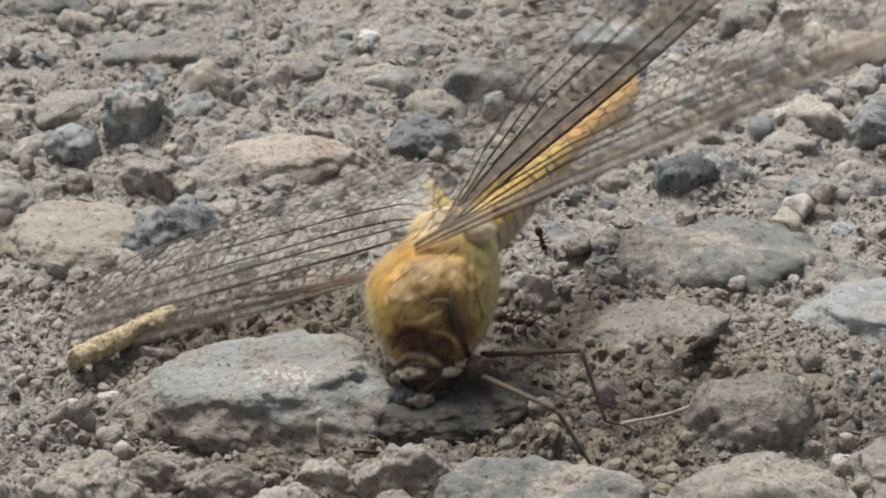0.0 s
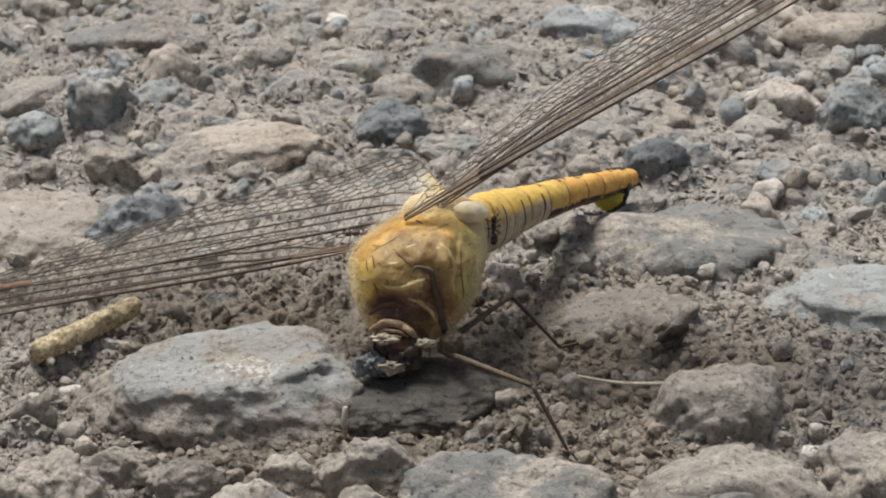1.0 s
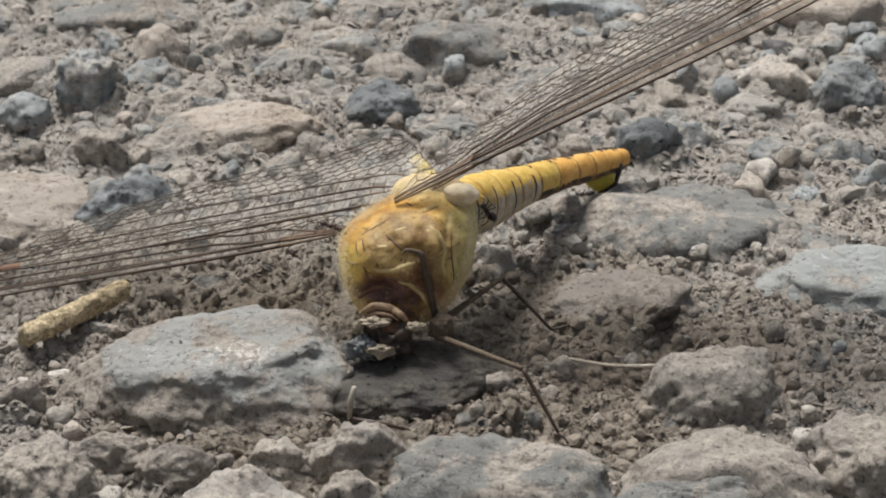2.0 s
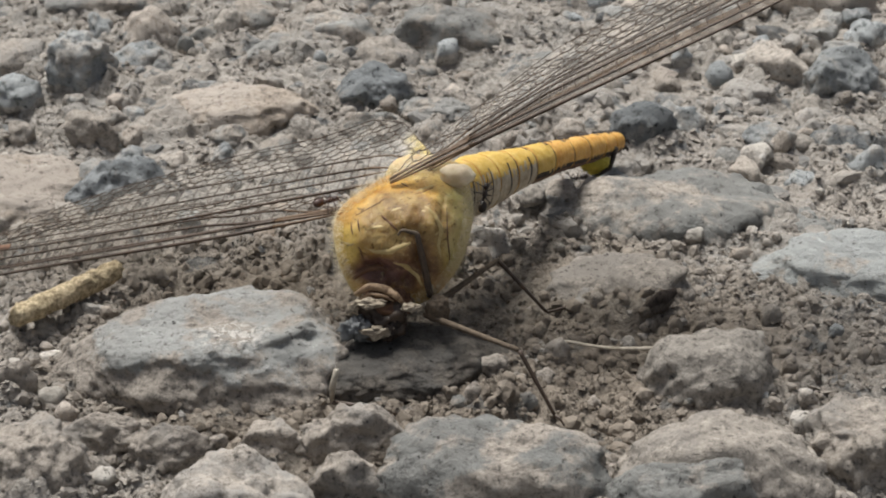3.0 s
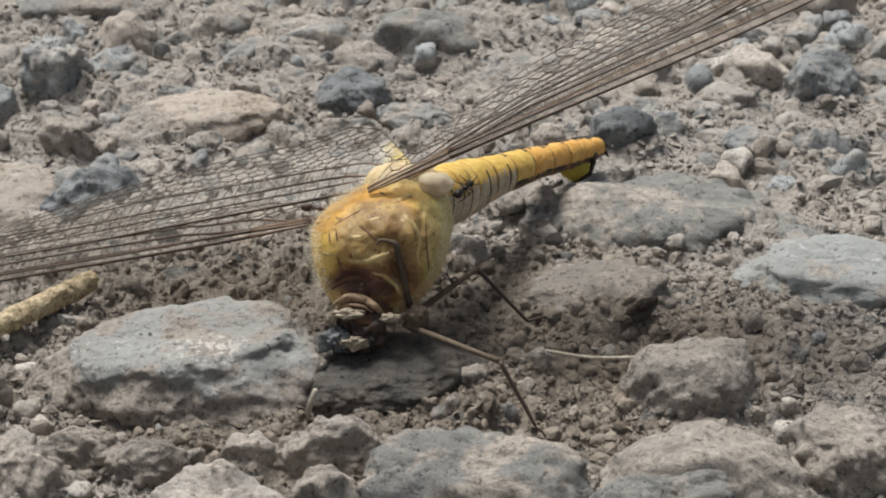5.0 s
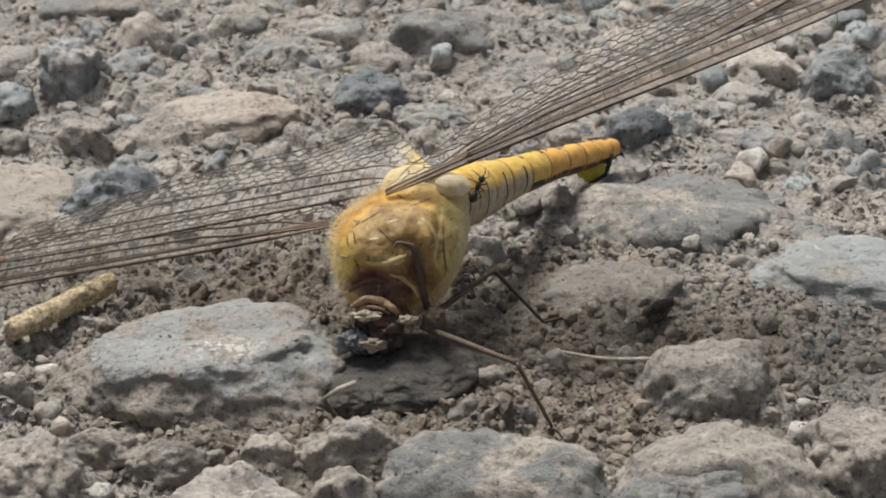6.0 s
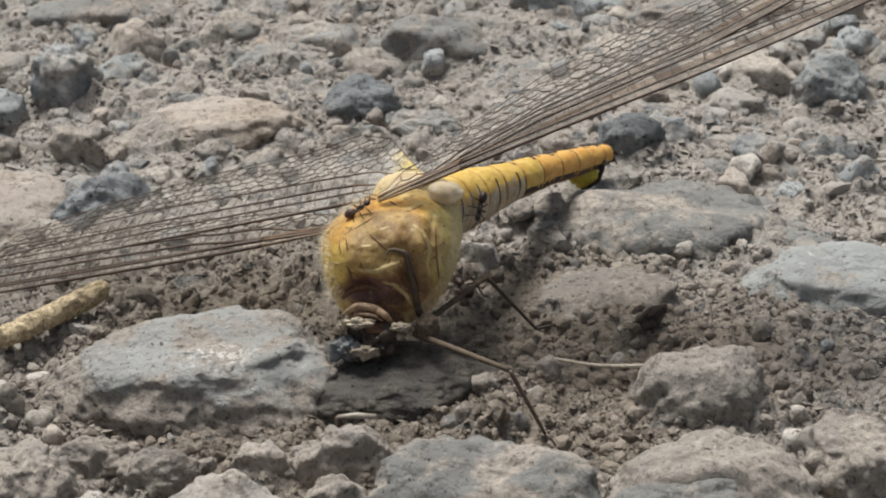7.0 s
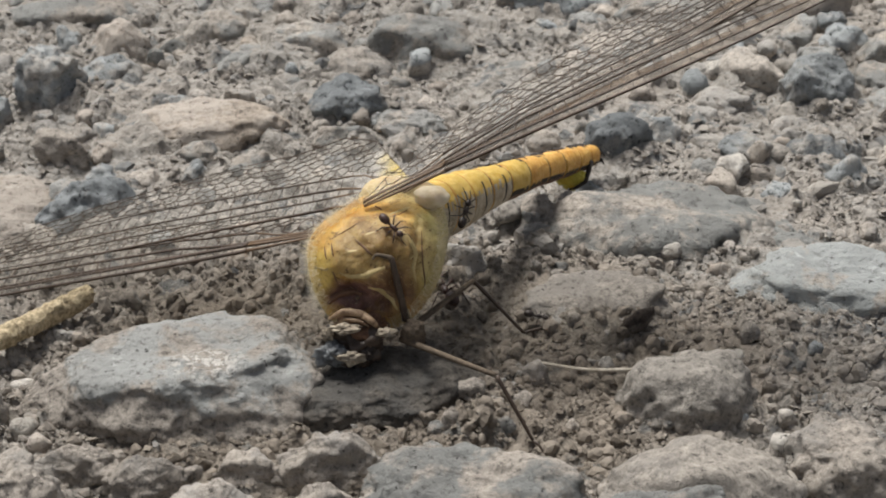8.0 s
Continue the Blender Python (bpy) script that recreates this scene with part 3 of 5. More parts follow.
def scatter_grit():
    """Crumbs and grains too many to count, in one mesh."""
    rng = np.random.RandomState(8)
    base = np.array(((1, 0, 0), (0, 1, 0), (-1, 0, 0), (0, -1, 0), (0, 0, 1), (0, 0, -1)), float)
    faces = np.array(((0, 1, 4), (1, 2, 4), (2, 3, 4), (3, 0, 4), (1, 0, 5), (2, 1, 5), (3, 2, 5), (0, 3, 5)))
    n = 120000
    y = rng.uniform(-20, 90, n)
    x = 2.7 + rng.uniform(-1, 1, n) * (32 + (y + 17) * 0.26)
    dens = fractal(np.stack([x, y, 0 * x], 1) / 7.0, 3, 0.5, 77)
    keep = (dens + rng.uniform(-0.6, 0.6, n) > -0.15) & (rng.uniform(size=n) < np.where(y < 16, 0.8, 0.5))
    for a, b, c, e, h in BEDS:
        keep &= ((x - a) / (c * 0.94)) ** 2 + ((y - b) / (e * 0.94)) ** 2 > 1
    x, y = x[keep], y[keep]
    z = ground_height(x, y)
    n = len(x)
    s = (0.06 + 0.20 * rng.uniform(size=n) ** 2.2 + 0.15 * (rng.uniform(size=n) > 0.975)) * np.where(y < 14, 1.0, 1.3)
    v = base[None] * (1 + 0.4 * rng.uniform(-1, 1, (n, len(base))))[:, :, None] * (s[:, None] * rng.uniform(0.5, 1.35, (n, 3)))[:, None]
    v[..., 2] *= 0.6
    w = rng.uniform(0, 6.28, n)
    c, q = np.cos(w)[:, None], np.sin(w)[:, None]
    tilt = rng.uniform(-0.6, 0.6, (2, n, 1))
    v[..., 2] += v[..., 0] * tilt[0] + v[..., 1] * tilt[1]
    v = np.stack([v[..., 0] * c - v[..., 1] * q, v[..., 0] * q + v[..., 1] * c, v[..., 2]], -1)
    v += np.stack([x, y, z + 0.30 * s], 1)[:, None]
    fc = (faces[None] + (np.arange(n) * len(base))[:, None, None]).reshape(-1, 3)
    tagged(new("grit", mesh_of("grit", v.reshape(-1, 3), fc, GRIT, smooth=False)), "loose brown and grey grit strewn over the dirt", "grit", kind="stuff")


scatter_grit()


def rubble_material():
    """Broken chips, each of its own tone, under a film of dust."""
    m = Mat("dusty_rubble", 0.94, 0.2)
    geo = m.node("ShaderNodeNewGeometry")
    tone = m.ramp(geo.outputs["Random Per Island"], (0.0, (0.13, 0.132, 0.13)), (0.16, (0.20, 0.20, 0.194)), (0.24, (0.28, 0.268, 0.248)), (0.60, (0.34, 0.317, 0.285)), (0.85, (0.37, 0.332, 0.288)), (0.985, (0.40, 0.373, 0.332)), (1.0, (0.55, 0.52, 0.48)))
    grain = m.noise(0.6, 6, 0.7)
    tone = m.mix(m.mask(grain, 0.46, 0.32), tone, (0.17, 0.155, 0.135))
    tone = m.mix(m.mask(m.noise(2.4, 6, 0.7), 0.46, 0.60), tone, (0.35, 0.322, 0.285))
    m.color(tone)
    m.bump(grain, 0.4, 0.9)
    return m.m


def scatter_rubble():
    """Flat broken chips, half sunk and crowded, that pave the far ground; one mesh."""
    rng = np.random.RandomState(37)
    forms = [rock_shape(800 + k, 2.0, 1.6, 0.9, ("slab", "lump", "block", "slab", "block")[k % 5], 2, 1.6) for k in range(15)]
    forms = [(v * (1 + 0.17 * fractal(v / 0.55 + 3 * k, 3, 0.6, 830 + k))[:, None], np.array(fc)) for k, (v, fc) in enumerate(forms)]
    y = np.concatenate([rng.uniform(-19, 16, 160), 15 + 78 * rng.uniform(size=5200) ** 1.2])
    x = 2.7 + rng.uniform(-1, 1, len(y)) * (30 + (y + 17) * 0.27)
    keep = np.hypot(x - 1, y - 1) > 6
    for a, b, c, e, h in BEDS:
        keep &= ((x - a) / (c * 0.95)) ** 2 + ((y - b) / (e * 0.95)) ** 2 > 1
    x, y = x[keep][:1700], y[keep][:1700]
    z = ground_height(x, y)
    verts, faces = [], []
    for k in range(len(x)):
        size = 0.3 + 0.4 * rng.uniform() ** 2 if y[k] < 14 else 0.35 + 1.1 * rng.uniform() ** 2.4
        v, fc = forms[rng.randint(len(forms))]
        a = rng.uniform(0, 6.28)
        v = v * size * rng.uniform((0.8, 0.7, 0.7), (1.5, 1.1, 1.1))
        v = np.stack([v[:, 0] * math.cos(a) - v[:, 1] * math.sin(a), v[:, 0] * math.sin(a) + v[:, 1] * math.cos(a), v[:, 2] + 0.20 * (v[:, 0] * rng.normal() + v[:, 1] * rng.normal())], 1)
        verts.append(v + (x[k], y[k], z[k] - 0.66 * size))
        faces.append(fc + k * len(v))
    me = mesh_of("rubble", np.vstack(verts), np.vstack(faces), rubble_material(), smooth=False)
    tagged(new("rubble", me), "dusty grey and tan broken stone chips packed in dirt", "rubble", kind="stuff")


scatter_rubble()

# ---- dead plant bits ----
BARK = plain_material("straw_yellow_bark", (0.17, 0.115, 0.06), (0.84, 0.70, 0.46), 0.36, 0.85, 0.2, 0.6)
STRAW = plain_material("bleached_straw", (0.30, 0.255, 0.19), (0.60, 0.54, 0.45), 0.5, 0.7, 0.3, 0.05)


def make_stick():
    a, b = np.array((-25.9, 1.1, 1.55)), np.array((-19.9, 7.0, 2.0))
    n = 60
    t = np.linspace(0, 1, n)
    pts = a + (b - a) * t[:, None]
    r = 0.82 - 0.08 * t
    r[0], r[-1] = 0.66, 0.55
    v, fc = tube(pts, r, 28)
    v = np.array(v)
    mid = a + (b - a) * np.clip(((v - a) @ (b - a)) / ((b - a) @ (b - a)), 0, 1)[:, None]
    v = mid + (v - mid) * (1 + 0.12 * fractal(v / np.array((0.9, 0.9, 0.5)), 4, 0.7, 5) - 0.14 * (fractal(v / 0.7, 3, 0.6, 8) > 0.22))[:, None]
    # splintered ends
    along = ((v - a) @ unit(b - a))
    ends = np.clip(along / 0.6, 0, 1) * np.clip((np.linalg.norm(b - a) - along) / 0.6, 0, 1)
    v += unit(b - a) * ((1 - ends) * 0.45 * fractal(v / 0.45, 2, 0.6, 12))[:, None]
    base = (a + b) / 2
    ob = new("stick", mesh_of("stick", v - base, fc, BARK))
    ob.location = base * MM
    tagged(ob, "short broken yellow stick with cracked bark beside a stone", "stick")


make_stick()


def make_straw():
    """A thin bleached stalk that springs up from under the leg. Its origin is its far end."""
    t = np.linspace(0, 1, 24)
    pts = np.stack([-7.9 * t, -0.35 * np.sin(t * 5.0), 0.12 * np.sin(t * 7.0)], 1)
    v, fc = tube(pts, 0.15 - 0.05 * t, 8)
    ob = new("straw", mesh_of("straw", v, fc, STRAW))
    return tagged(ob, "thin bleached straw stalk lying on the dirt", "straw")


straw = make_straw()

# ---- dragonfly ----
def thorax_material():
    """Golden rim, olive-grey front, pale yellow flank and a brown hollow at the neck."""
    m = Mat("thorax_skin", 0.5, 0.35)
    n = m.noise(1.7, 4, 0.55, 0.8)
    vein = m.noise(0.45, 4, 0.7)
    up = m.node("ShaderNodeVectorMath")
    up.operation = "DOT_PRODUCT"
    m.link(m.co, up.inputs[0])
    up.inputs[1].default_value = (0.0, 0.47, 0.88)
    sep = m.node("ShaderNodeSeparateXYZ")
    m.link(m.co, sep.inputs[0])
    flat = m.node("ShaderNodeCombineXYZ")
    m.link(sep.outputs[0], flat.inputs[0])
    m.link(up.outputs["Value"], flat.inputs[1])
    wob = m.math("MULTIPLY_ADD", m.noise(1.6, 4), 0.9)
    wob.node.inputs[2].default_value = -0.45

    def patch(u, v, ru, rv, lo=1.2, hi=0.7):
        a = m.node("ShaderNodeVectorMath")
        a.operation = "SUBTRACT"
        m.link(flat.outputs[0], a.inputs[0])
        a.inputs[1].default_value = (u * MM, v * MM, 0)
        b = m.node("ShaderNodeVectorMath")
        b.operation = "MULTIPLY"
        m.link(a.outputs[0], b.inputs[0])
        b.inputs[1].default_value = (1000 / ru, 1000 / rv, 0)
        c = m.node("ShaderNodeVectorMath")
        c.operation = "LENGTH"
        m.link(b.outputs[0], c.inputs[0])
        return m.mask(m.math("ADD", c.outputs["Value"], wob), lo, hi)

    def two(a, b):
        return m.mix(m.mask(n, 0.36, 0.64), a, b)

    tone = two((0.40, 0.20, 0.030), (0.58, 0.36, 0.085))
    tone = m.mix(patch(5.4, 5.6, 1.9, 3.8), tone, two((0.42, 0.34, 0.12), (0.60, 0.51, 0.23)))
    tone = m.mix(patch(-2.1, 3.4, 1.1, 2.6), tone, two((0.46, 0.29, 0.05), (0.68, 0.49, 0.14)))
    tone = m.mix(patch(3.6, 9.0, 3.0, 1.3), tone, two((0.46, 0.32, 0.11), (0.60, 0.47, 0.22)))
    tone = m.mix(patch(0.4, 7.4, 3.2, 1.2), tone, two((0.34, 0.155, 0.016), (0.54, 0.30, 0.05)))
    tone = m.mix(patch(-2.0, 6.1, 1.2, 0.9), tone, two((0.33, 0.165, 0.028), (0.52, 0.31, 0.07)))
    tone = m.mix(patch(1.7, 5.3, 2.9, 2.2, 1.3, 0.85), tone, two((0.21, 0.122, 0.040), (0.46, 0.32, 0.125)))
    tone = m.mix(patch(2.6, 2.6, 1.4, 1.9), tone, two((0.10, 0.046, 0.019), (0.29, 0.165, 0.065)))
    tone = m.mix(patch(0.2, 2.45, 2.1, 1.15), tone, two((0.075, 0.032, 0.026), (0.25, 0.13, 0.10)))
    tone = m.mix(m.mask(vein, 0.42, 0.32), tone, (0.12, 0.06, 0.015))
    fleck = m.noise(0.35, 6, 0.75, 0.8)
    tone = m.mix(m.mask(fleck, 0.42, 0.32), tone, (0.10, 0.052, 0.014))
    tone = m.mix(m.mask(fleck, 0.60, 0.76), tone, (0.58, 0.46, 0.24))
    m.color(tone)
    m.bump(m.noise(0.8, 5, 0.7), 0.16, 0.6).bump(fleck, 0.10, 0.6)
    m.b.inputs["Subsurface Weight"].default_value = 0.45
    m.b.inputs["Subsurface Radius"].default_value = (0.0012, 0.0008, 0.0004)
    m.b.inputs["Subsurface Scale"].default_value = 1.0
    return m.m


THORAX = thorax_material()
HAIR = plain_material("straw_hair", (0.36, 0.23, 0.08), (0.60, 0.45, 0.21), 2.5, 0.5, 0.3, 0.01)
HAIR_PALE = plain_material("pale_hair", (0.66, 0.55, 0.34), (0.80, 0.73, 0.55), 2.5, 0.5, 0.3, 0.01)
DARK = plain_material("dark_brown_chitin", (0.014, 0.011, 0.009), (0.048, 0.034, 0.025), 0.5, 0.6, 0.3, 0.12)
BROWN = plain_material("red_brown_chitin", (0.060, 0.028, 0.016), (0.20, 0.105, 0.058), 0.6, 0.6, 0.3, 0.15)
ORANGE = plain_material("orange_yellow_chitin", (0.52, 0.24, 0.04), (0.76, 0.46, 0.13), 0.7, 0.5, 0.35, 0.25, 0.1)
YELLOW = plain_material("yellow_chitin", (0.52, 0.31, 0.04), (0.72, 0.51, 0.15), 0.6, 0.5, 0.35, 0.25, 0.1)
WHITISH = plain_material("waxy_white_underside", (0.28, 0.22, 0.145), (0.60, 0.52, 0.39), 0.7, 0.6, 0.3, 0.08)
TAN = plain_material("tan_chitin", (0.09, 0.058, 0.032), (0.27, 0.19, 0.115), 0.8, 0.45, 0.4, 0.08)
OLIVE = plain_material("olive_flap", (0.33, 0.28, 0.035), (0.50, 0.41, 0.06), 0.8, 0.5, 0.35, 0.05, 0.2)
LEG = plain_material("leg_brown", (0.028, 0.018, 0.012), (0.085, 0.058, 0.04), 0.7, 0.45, 0.4, 0.03)
LEG_PALE = plain_material("leg_pale", (0.050, 0.038, 0.028), (0.16, 0.122, 0.086), 0.5, 0.75, 0.2, 0.03)
EYE = plain_material("dried_eye", (0.060, 0.063, 0.063), (0.21, 0.217, 0.217), 0.6, 0.5, 0.4, 0.12)
VEIN = plain_material("wing_vein", (0.030, 0.018, 0.010), (0.085, 0.050, 0.028), 2.0, 0.5, 0.4, 0.0)
VEIN_PALE = plain_material("wing_vein_amber", (0.08, 0.048, 0.026), (0.19, 0.12, 0.07), 2.0, 0.5, 0.4, 0.0)


def membrane_material(name, tint, cover, root=None):
    """A clear sheet; with a root, an amber stain round that place."""
    m = Mat(name, 0.5, 0.25)
    tone = m.mix(m.mask(m.noise(3.0, 4), 0.35, 0.65), tint, tuple(c * 0.75 for c in tint))
    clear = m.node("ShaderNodeBsdfTransparent")
    clear.inputs[0].default_value = (0.99, 0.985, 0.975, 1)
    mixer = m.node("ShaderNodeMixShader")
    mixer.inputs[0].default_value = cover
    if root is not None:
        off = m.node("ShaderNodeVectorMath")
        off.operation = "DISTANCE"
        m.link(m.co, off.inputs[0])
        off.inputs[1].default_value = root
        wob = m.math("MULTIPLY_ADD", m.noise(2.0, 4), 0.004)
        wob.node.inputs[2].default_value = -0.002
        far = m.math("ADD", off.outputs["Value"], wob)
        tone = m.mix(m.mask(far, 0.0046, 0.0028), tone, (0.66, 0.50, 0.12))
        veil = m.mask(far, 0.0062, 0.0026)
        thick = m.math("MULTIPLY_ADD", veil, 0.38)
        thick.node.inputs[2].default_value = cover
        m.link(thick, mixer.inputs[0])
    m.color(tone)
    m.link(clear.outputs[0], mixer.inputs[1])
    m.link(m.b.outputs[0], mixer.inputs[2])
    m.link(mixer.outputs[0], m.t.nodes["Material Output"].inputs["Surface"])
    m.bump(m.noise(1.2, 3), 0.05, 0.5)
    return m.m


MEMBRANE = membrane_material("wing_membrane", (0.60, 0.57, 0.52), 0.03)
# the pale cover paints a whitish sheen on the raised wings
SHEEN = membrane_material("raised_wing_painted_sheen", (0.50, 0.47, 0.43), 0.085)
STRIP = membrane_material("brown_edge_membrane", (0.16, 0.105, 0.065), 0.28)
AMBER = membrane_material("amber_rooted_membrane", (0.62, 0.59, 0.53), 0.045, (0.0052, 0.0094, 0.0067))

# the turning point of the body
PIVOT = np.array((-1.6, 0.4, 2.8))

dragonfly = new("dragonfly")
dragonfly.empty_display_size = 0.004
dragonfly.location = PIVOT * MM
tagged(dragonfly, "dead golden-yellow dragonfly with hairy thorax, head eaten away", "dragonfly")


OUTLINE = ((-3.0, 5.9), (-2.85, 3.8), (-2.1, 1.8), (-1.2, 0.6), (0.5, 0.1), (2.2, 0.2), (3.6, 0.9), (4.9, 2.5), (5.8, 4.9), (6.05, 7.1), (5.5, 8.6), (4.2, 9.3), (2.6, 9.4), (1.0, 9.0), (-0.9, 7.9), (-2.4, 6.9))
MIDDLE = (1.6, 5.0)


def body(u, v, w):
    """From the thorax's own axes (across, up its front, out of its front) to the insect's space."""
    u, v, w = np.broadcast_arrays(np.asarray(u, float), np.asarray(v, float), np.asarray(w, float))
    return np.stack([u, 0.47 * v - 0.88 * w, 0.88 * v + 0.47 * w], -1)


_turns = np.array([math.atan2(b - MIDDLE[1], a - MIDDLE[0]) for a, b in OUTLINE])
_reach = np.array([math.hypot(b - MIDDLE[1], a - MIDDLE[0]) for a, b in OUTLINE])
_order = np.argsort(_turns)
_turns, _reach = _turns[_order], _reach[_order]


def rim(turn):
    """How far the outline lies from the middle in a direction, softened at its corners."""
    out = 0.0
    for off, k in ((-0.16, 0.25), (0.0, 0.5), (0.16, 0.25)):
        t = (np.asarray(turn) + off + math.pi) % (2 * math.pi) - math.pi
        out = out + k * np.interp(t, _turns, _reach, period=2 * math.pi)
    return out


def depth(u, v, back=False):
    """The front face is a flat shield, bent back along its golden rim; the neck is hollow."""
    u, v = np.asarray(u, float), np.asarray(v, float)
    q = np.clip(np.hypot(u - MIDDLE[0], v - MIDDLE[1]) / rim(np.arctan2(v - MIDDLE[1], u - MIDDLE[0])), 0, 1)
    axis = 1.9 - 0.32 * v
    if back:
        return axis - 4.2 * (1 - q ** 2.4) ** 0.5
    front = np.interp(v, (0, 1.5, 5.5, 7.2, 9.4), (3.7, 4.6, 4.7, 4.0, 1.2)) - 0.30 * np.maximum(u - 3.3, 0) ** 1.5
    w = axis + (front - axis) * (1 - q ** 3.2) ** 0.5
    hollow = np.exp(-(((u - 0.3) / 1.9) ** 2 + ((v - 2.2) / 1.15) ** 2) ** 2)
    side = np.exp(-(((u - 2.4) / 0.9) ** 2 + ((v - 2.0) / 1.4) ** 2) ** 2)
    p = np.stack([u, v, 0 * u], -1).reshape(-1, 3)
    lumps = (0.26 * fractal(p / 1.5, 3, 0.45, 91) + 0.05 * fractal(p / 0.4, 3, 0.5, 93)).reshape(u.shape)
    crease = 0.22 * np.exp(-((u - 4.05 - 0.1 * np.sin(v)) / 0.22) ** 2) * (v < 7.4)
    return w - 1.1 * hollow - 0.55 * side + lumps * (1 - q ** 6) - crease


def skin(u, v, off=0.0):
    """A place on the front of the thorax, in the insect's space."""
    return body(u, v, depth(u, v) + off)


def make_thorax():
    rings, sides = 52, 120
    turn = np.linspace(-math.pi, math.pi, sides, endpoint=False)
    verts, faces = [], []
    for back in (False, True):
        for k in range(rings):
            q = math.sin((k + 0.5) / rings * math.pi / 2)
            r = q * rim(turn)
            u, v = MIDDLE[0] + r * np.cos(turn), MIDDLE[1] + r * np.sin(turn)
            verts.append(body(u, v, depth(u, v, back)))
    for side in (0, rings):
        for k in range(rings - 1):
            for j in range(sides):
                i = (j + 1) % sides
                g = ((side + k) * sides + j, (side + k + 1) * sides + j, (side + k + 1) * sides + i, (side + k) * sides + i)
                faces.append(g if side == 0 else g[::-1])
    for j in range(sides):
        i = (j + 1) % sides
        faces.append(((rings - 1) * sides + j, (2 * rings - 1) * sides + j, (2 * rings - 1) * sides + i, (rings - 1) * sides + i))
    faces.append(tuple(range(sides)))
    faces.append(tuple(rings * sides + j for j in reversed(range(sides))))
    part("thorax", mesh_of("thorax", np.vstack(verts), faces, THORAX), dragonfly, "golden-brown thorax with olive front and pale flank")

    def line(points, r, mat, name, label="", off=0.02):
        pts = np.array(points, float)
        k = np.linspace(0, len(pts) - 1, 8 * len(pts))
        u, v = np.interp(k, np.arange(len(pts)), pts[:, 0]), np.interp(k, np.arange(len(pts)), pts[:, 1])
        for _ in range(3):
            u[1:-1], v[1:-1] = (u[:-2] + 2 * u[1:-1] + u[2:]) / 4, (v[:-2] + 2 * v[1:-1] + v[2:]) / 4
        fine = skin(u, v, off)
        n = len(fine)
        part(name, mesh_of(name, *tube(fine, r * (0.35 + 0.65 * np.sin(np.linspace(0.1, math.pi - 0.1, n))), 8), mat), dragonfly, label)

    # dark seams: broken rim line, twin strokes, slanting stroke, flank suture
    for path, r in (
        (((-2.85, 5.85), (-2.3, 6.45)), 0.06),
        (((-1.4, 6.05), (-0.1, 6.8), (0.5, 7.2)), 0.06),
        (((1.4, 8.2), (1.9, 7.9)), 0.10),
        (((2.1, 7.4), (2.9, 7.6), (3.6, 8.0)), 0.05),
        (((-1.75, 5.65), (-1.6, 4.8)), 0.07),
        (((-1.3, 5.85), (-1.15, 5.0)), 0.08),
        (((0.2, 6.05), (0.85, 5.5), (1.3, 5.05)), 0.10),
        (((4.35, 6.6), (4.4, 4.6), (4.55, 3.4), (4.5, 2.9)), 0.08),
        (((-1.15, 4.0), (-0.95, 3.3)), 0.09),
    ):
        line(path, r * 0.8, BROWN, "seam", off=-0.02)
    pale = plain_material("pale_ridge", (0.36, 0.255, 0.10), (0.56, 0.44, 0.21), 0.8, 0.5, 0.3, 0.03)
    for path, r in (
        (((-1.1, 4.6), (-0.6, 5.2), (0.4, 5.3), (1.25, 4.9)), 0.12),
        (((-1.05, 4.2), (-0.2, 3.8), (0.85, 3.8), (1.9, 4.2), (2.5, 4.8)), 0.16),
        (((2.7, 6.9), (3.5, 6.15), (3.95, 5.2), (3.75, 4.2), (4.05, 2.95)), 0.15),
        (((2.3, 6.4), (3.1, 6.25), (3.6, 5.6)), 0.10),
        (((3.3, 4.6), (3.95, 5.2)), 0.09),
        (((-0.3, 5.85), (-0.1, 5.1)), 0.07),
        (((0.2, 5.4), (0.75, 5.85)), 0.07),
        (((2.1, 7.5), (2.9, 7.75), (3.8, 8.15)), 0.10),
        (((-2.5, 4.4), (-1.65, 4.2), (-1.2, 4.5)), 0.09),
        (((1.0, 3.1), (1.7, 2.95), (2.5, 2.3), (3.0, 1.3)), 0.15),
        (((2.9, 4.6), (3.1, 3.2), (3.35, 1.8)), 0.08),
        (((-0.5, 6.3), (0.6, 6.2), (1.5, 6.5), (2.2, 6.4)), 0.10),
    ):
        line(path, r * 1.45, pale, "ridge", "pale raised ridge", -0.16)
    # reddish fold inside the hollow, and the tan collar below it
    line(((-1.6, 2.0), (-0.9, 2.6), (-0.05, 2.8), (0.6, 2.6)), 0.24, BROWN, "fold", "reddish-brown fold", 0.05)
    line(((-1.5, 1.0), (-0.6, 1.55), (0.45, 1.4), (1.2, 0.95), (1.7, 0.4)), 0.28, COLLAR, "collar", "tan neck collar", 1.0)
    line(((-1.3, 0.6), (-0.5, 1.05), (0.4, 0.95), (1.0, 0.6)), 0.13, COLLAR, "collar", "thin collar ridge", 1.0)
    # a small tan lump stands in for a glint below the fold
    v, fc = BALL[3]
    part("speck", mesh_of("speck", skin(0.28, 2.35, 0.15) + v * (0.13, 0.1, 0.15), fc, TAN), dragonfly, "tan lump in place of a small glint")
    # knob behind the wing root, and the pale hump under the wing roots
    v, fc = BALL[4]
    lump = (1 + 0.08 * fractal(v * 2, 3, 0.55, 4))[:, None]
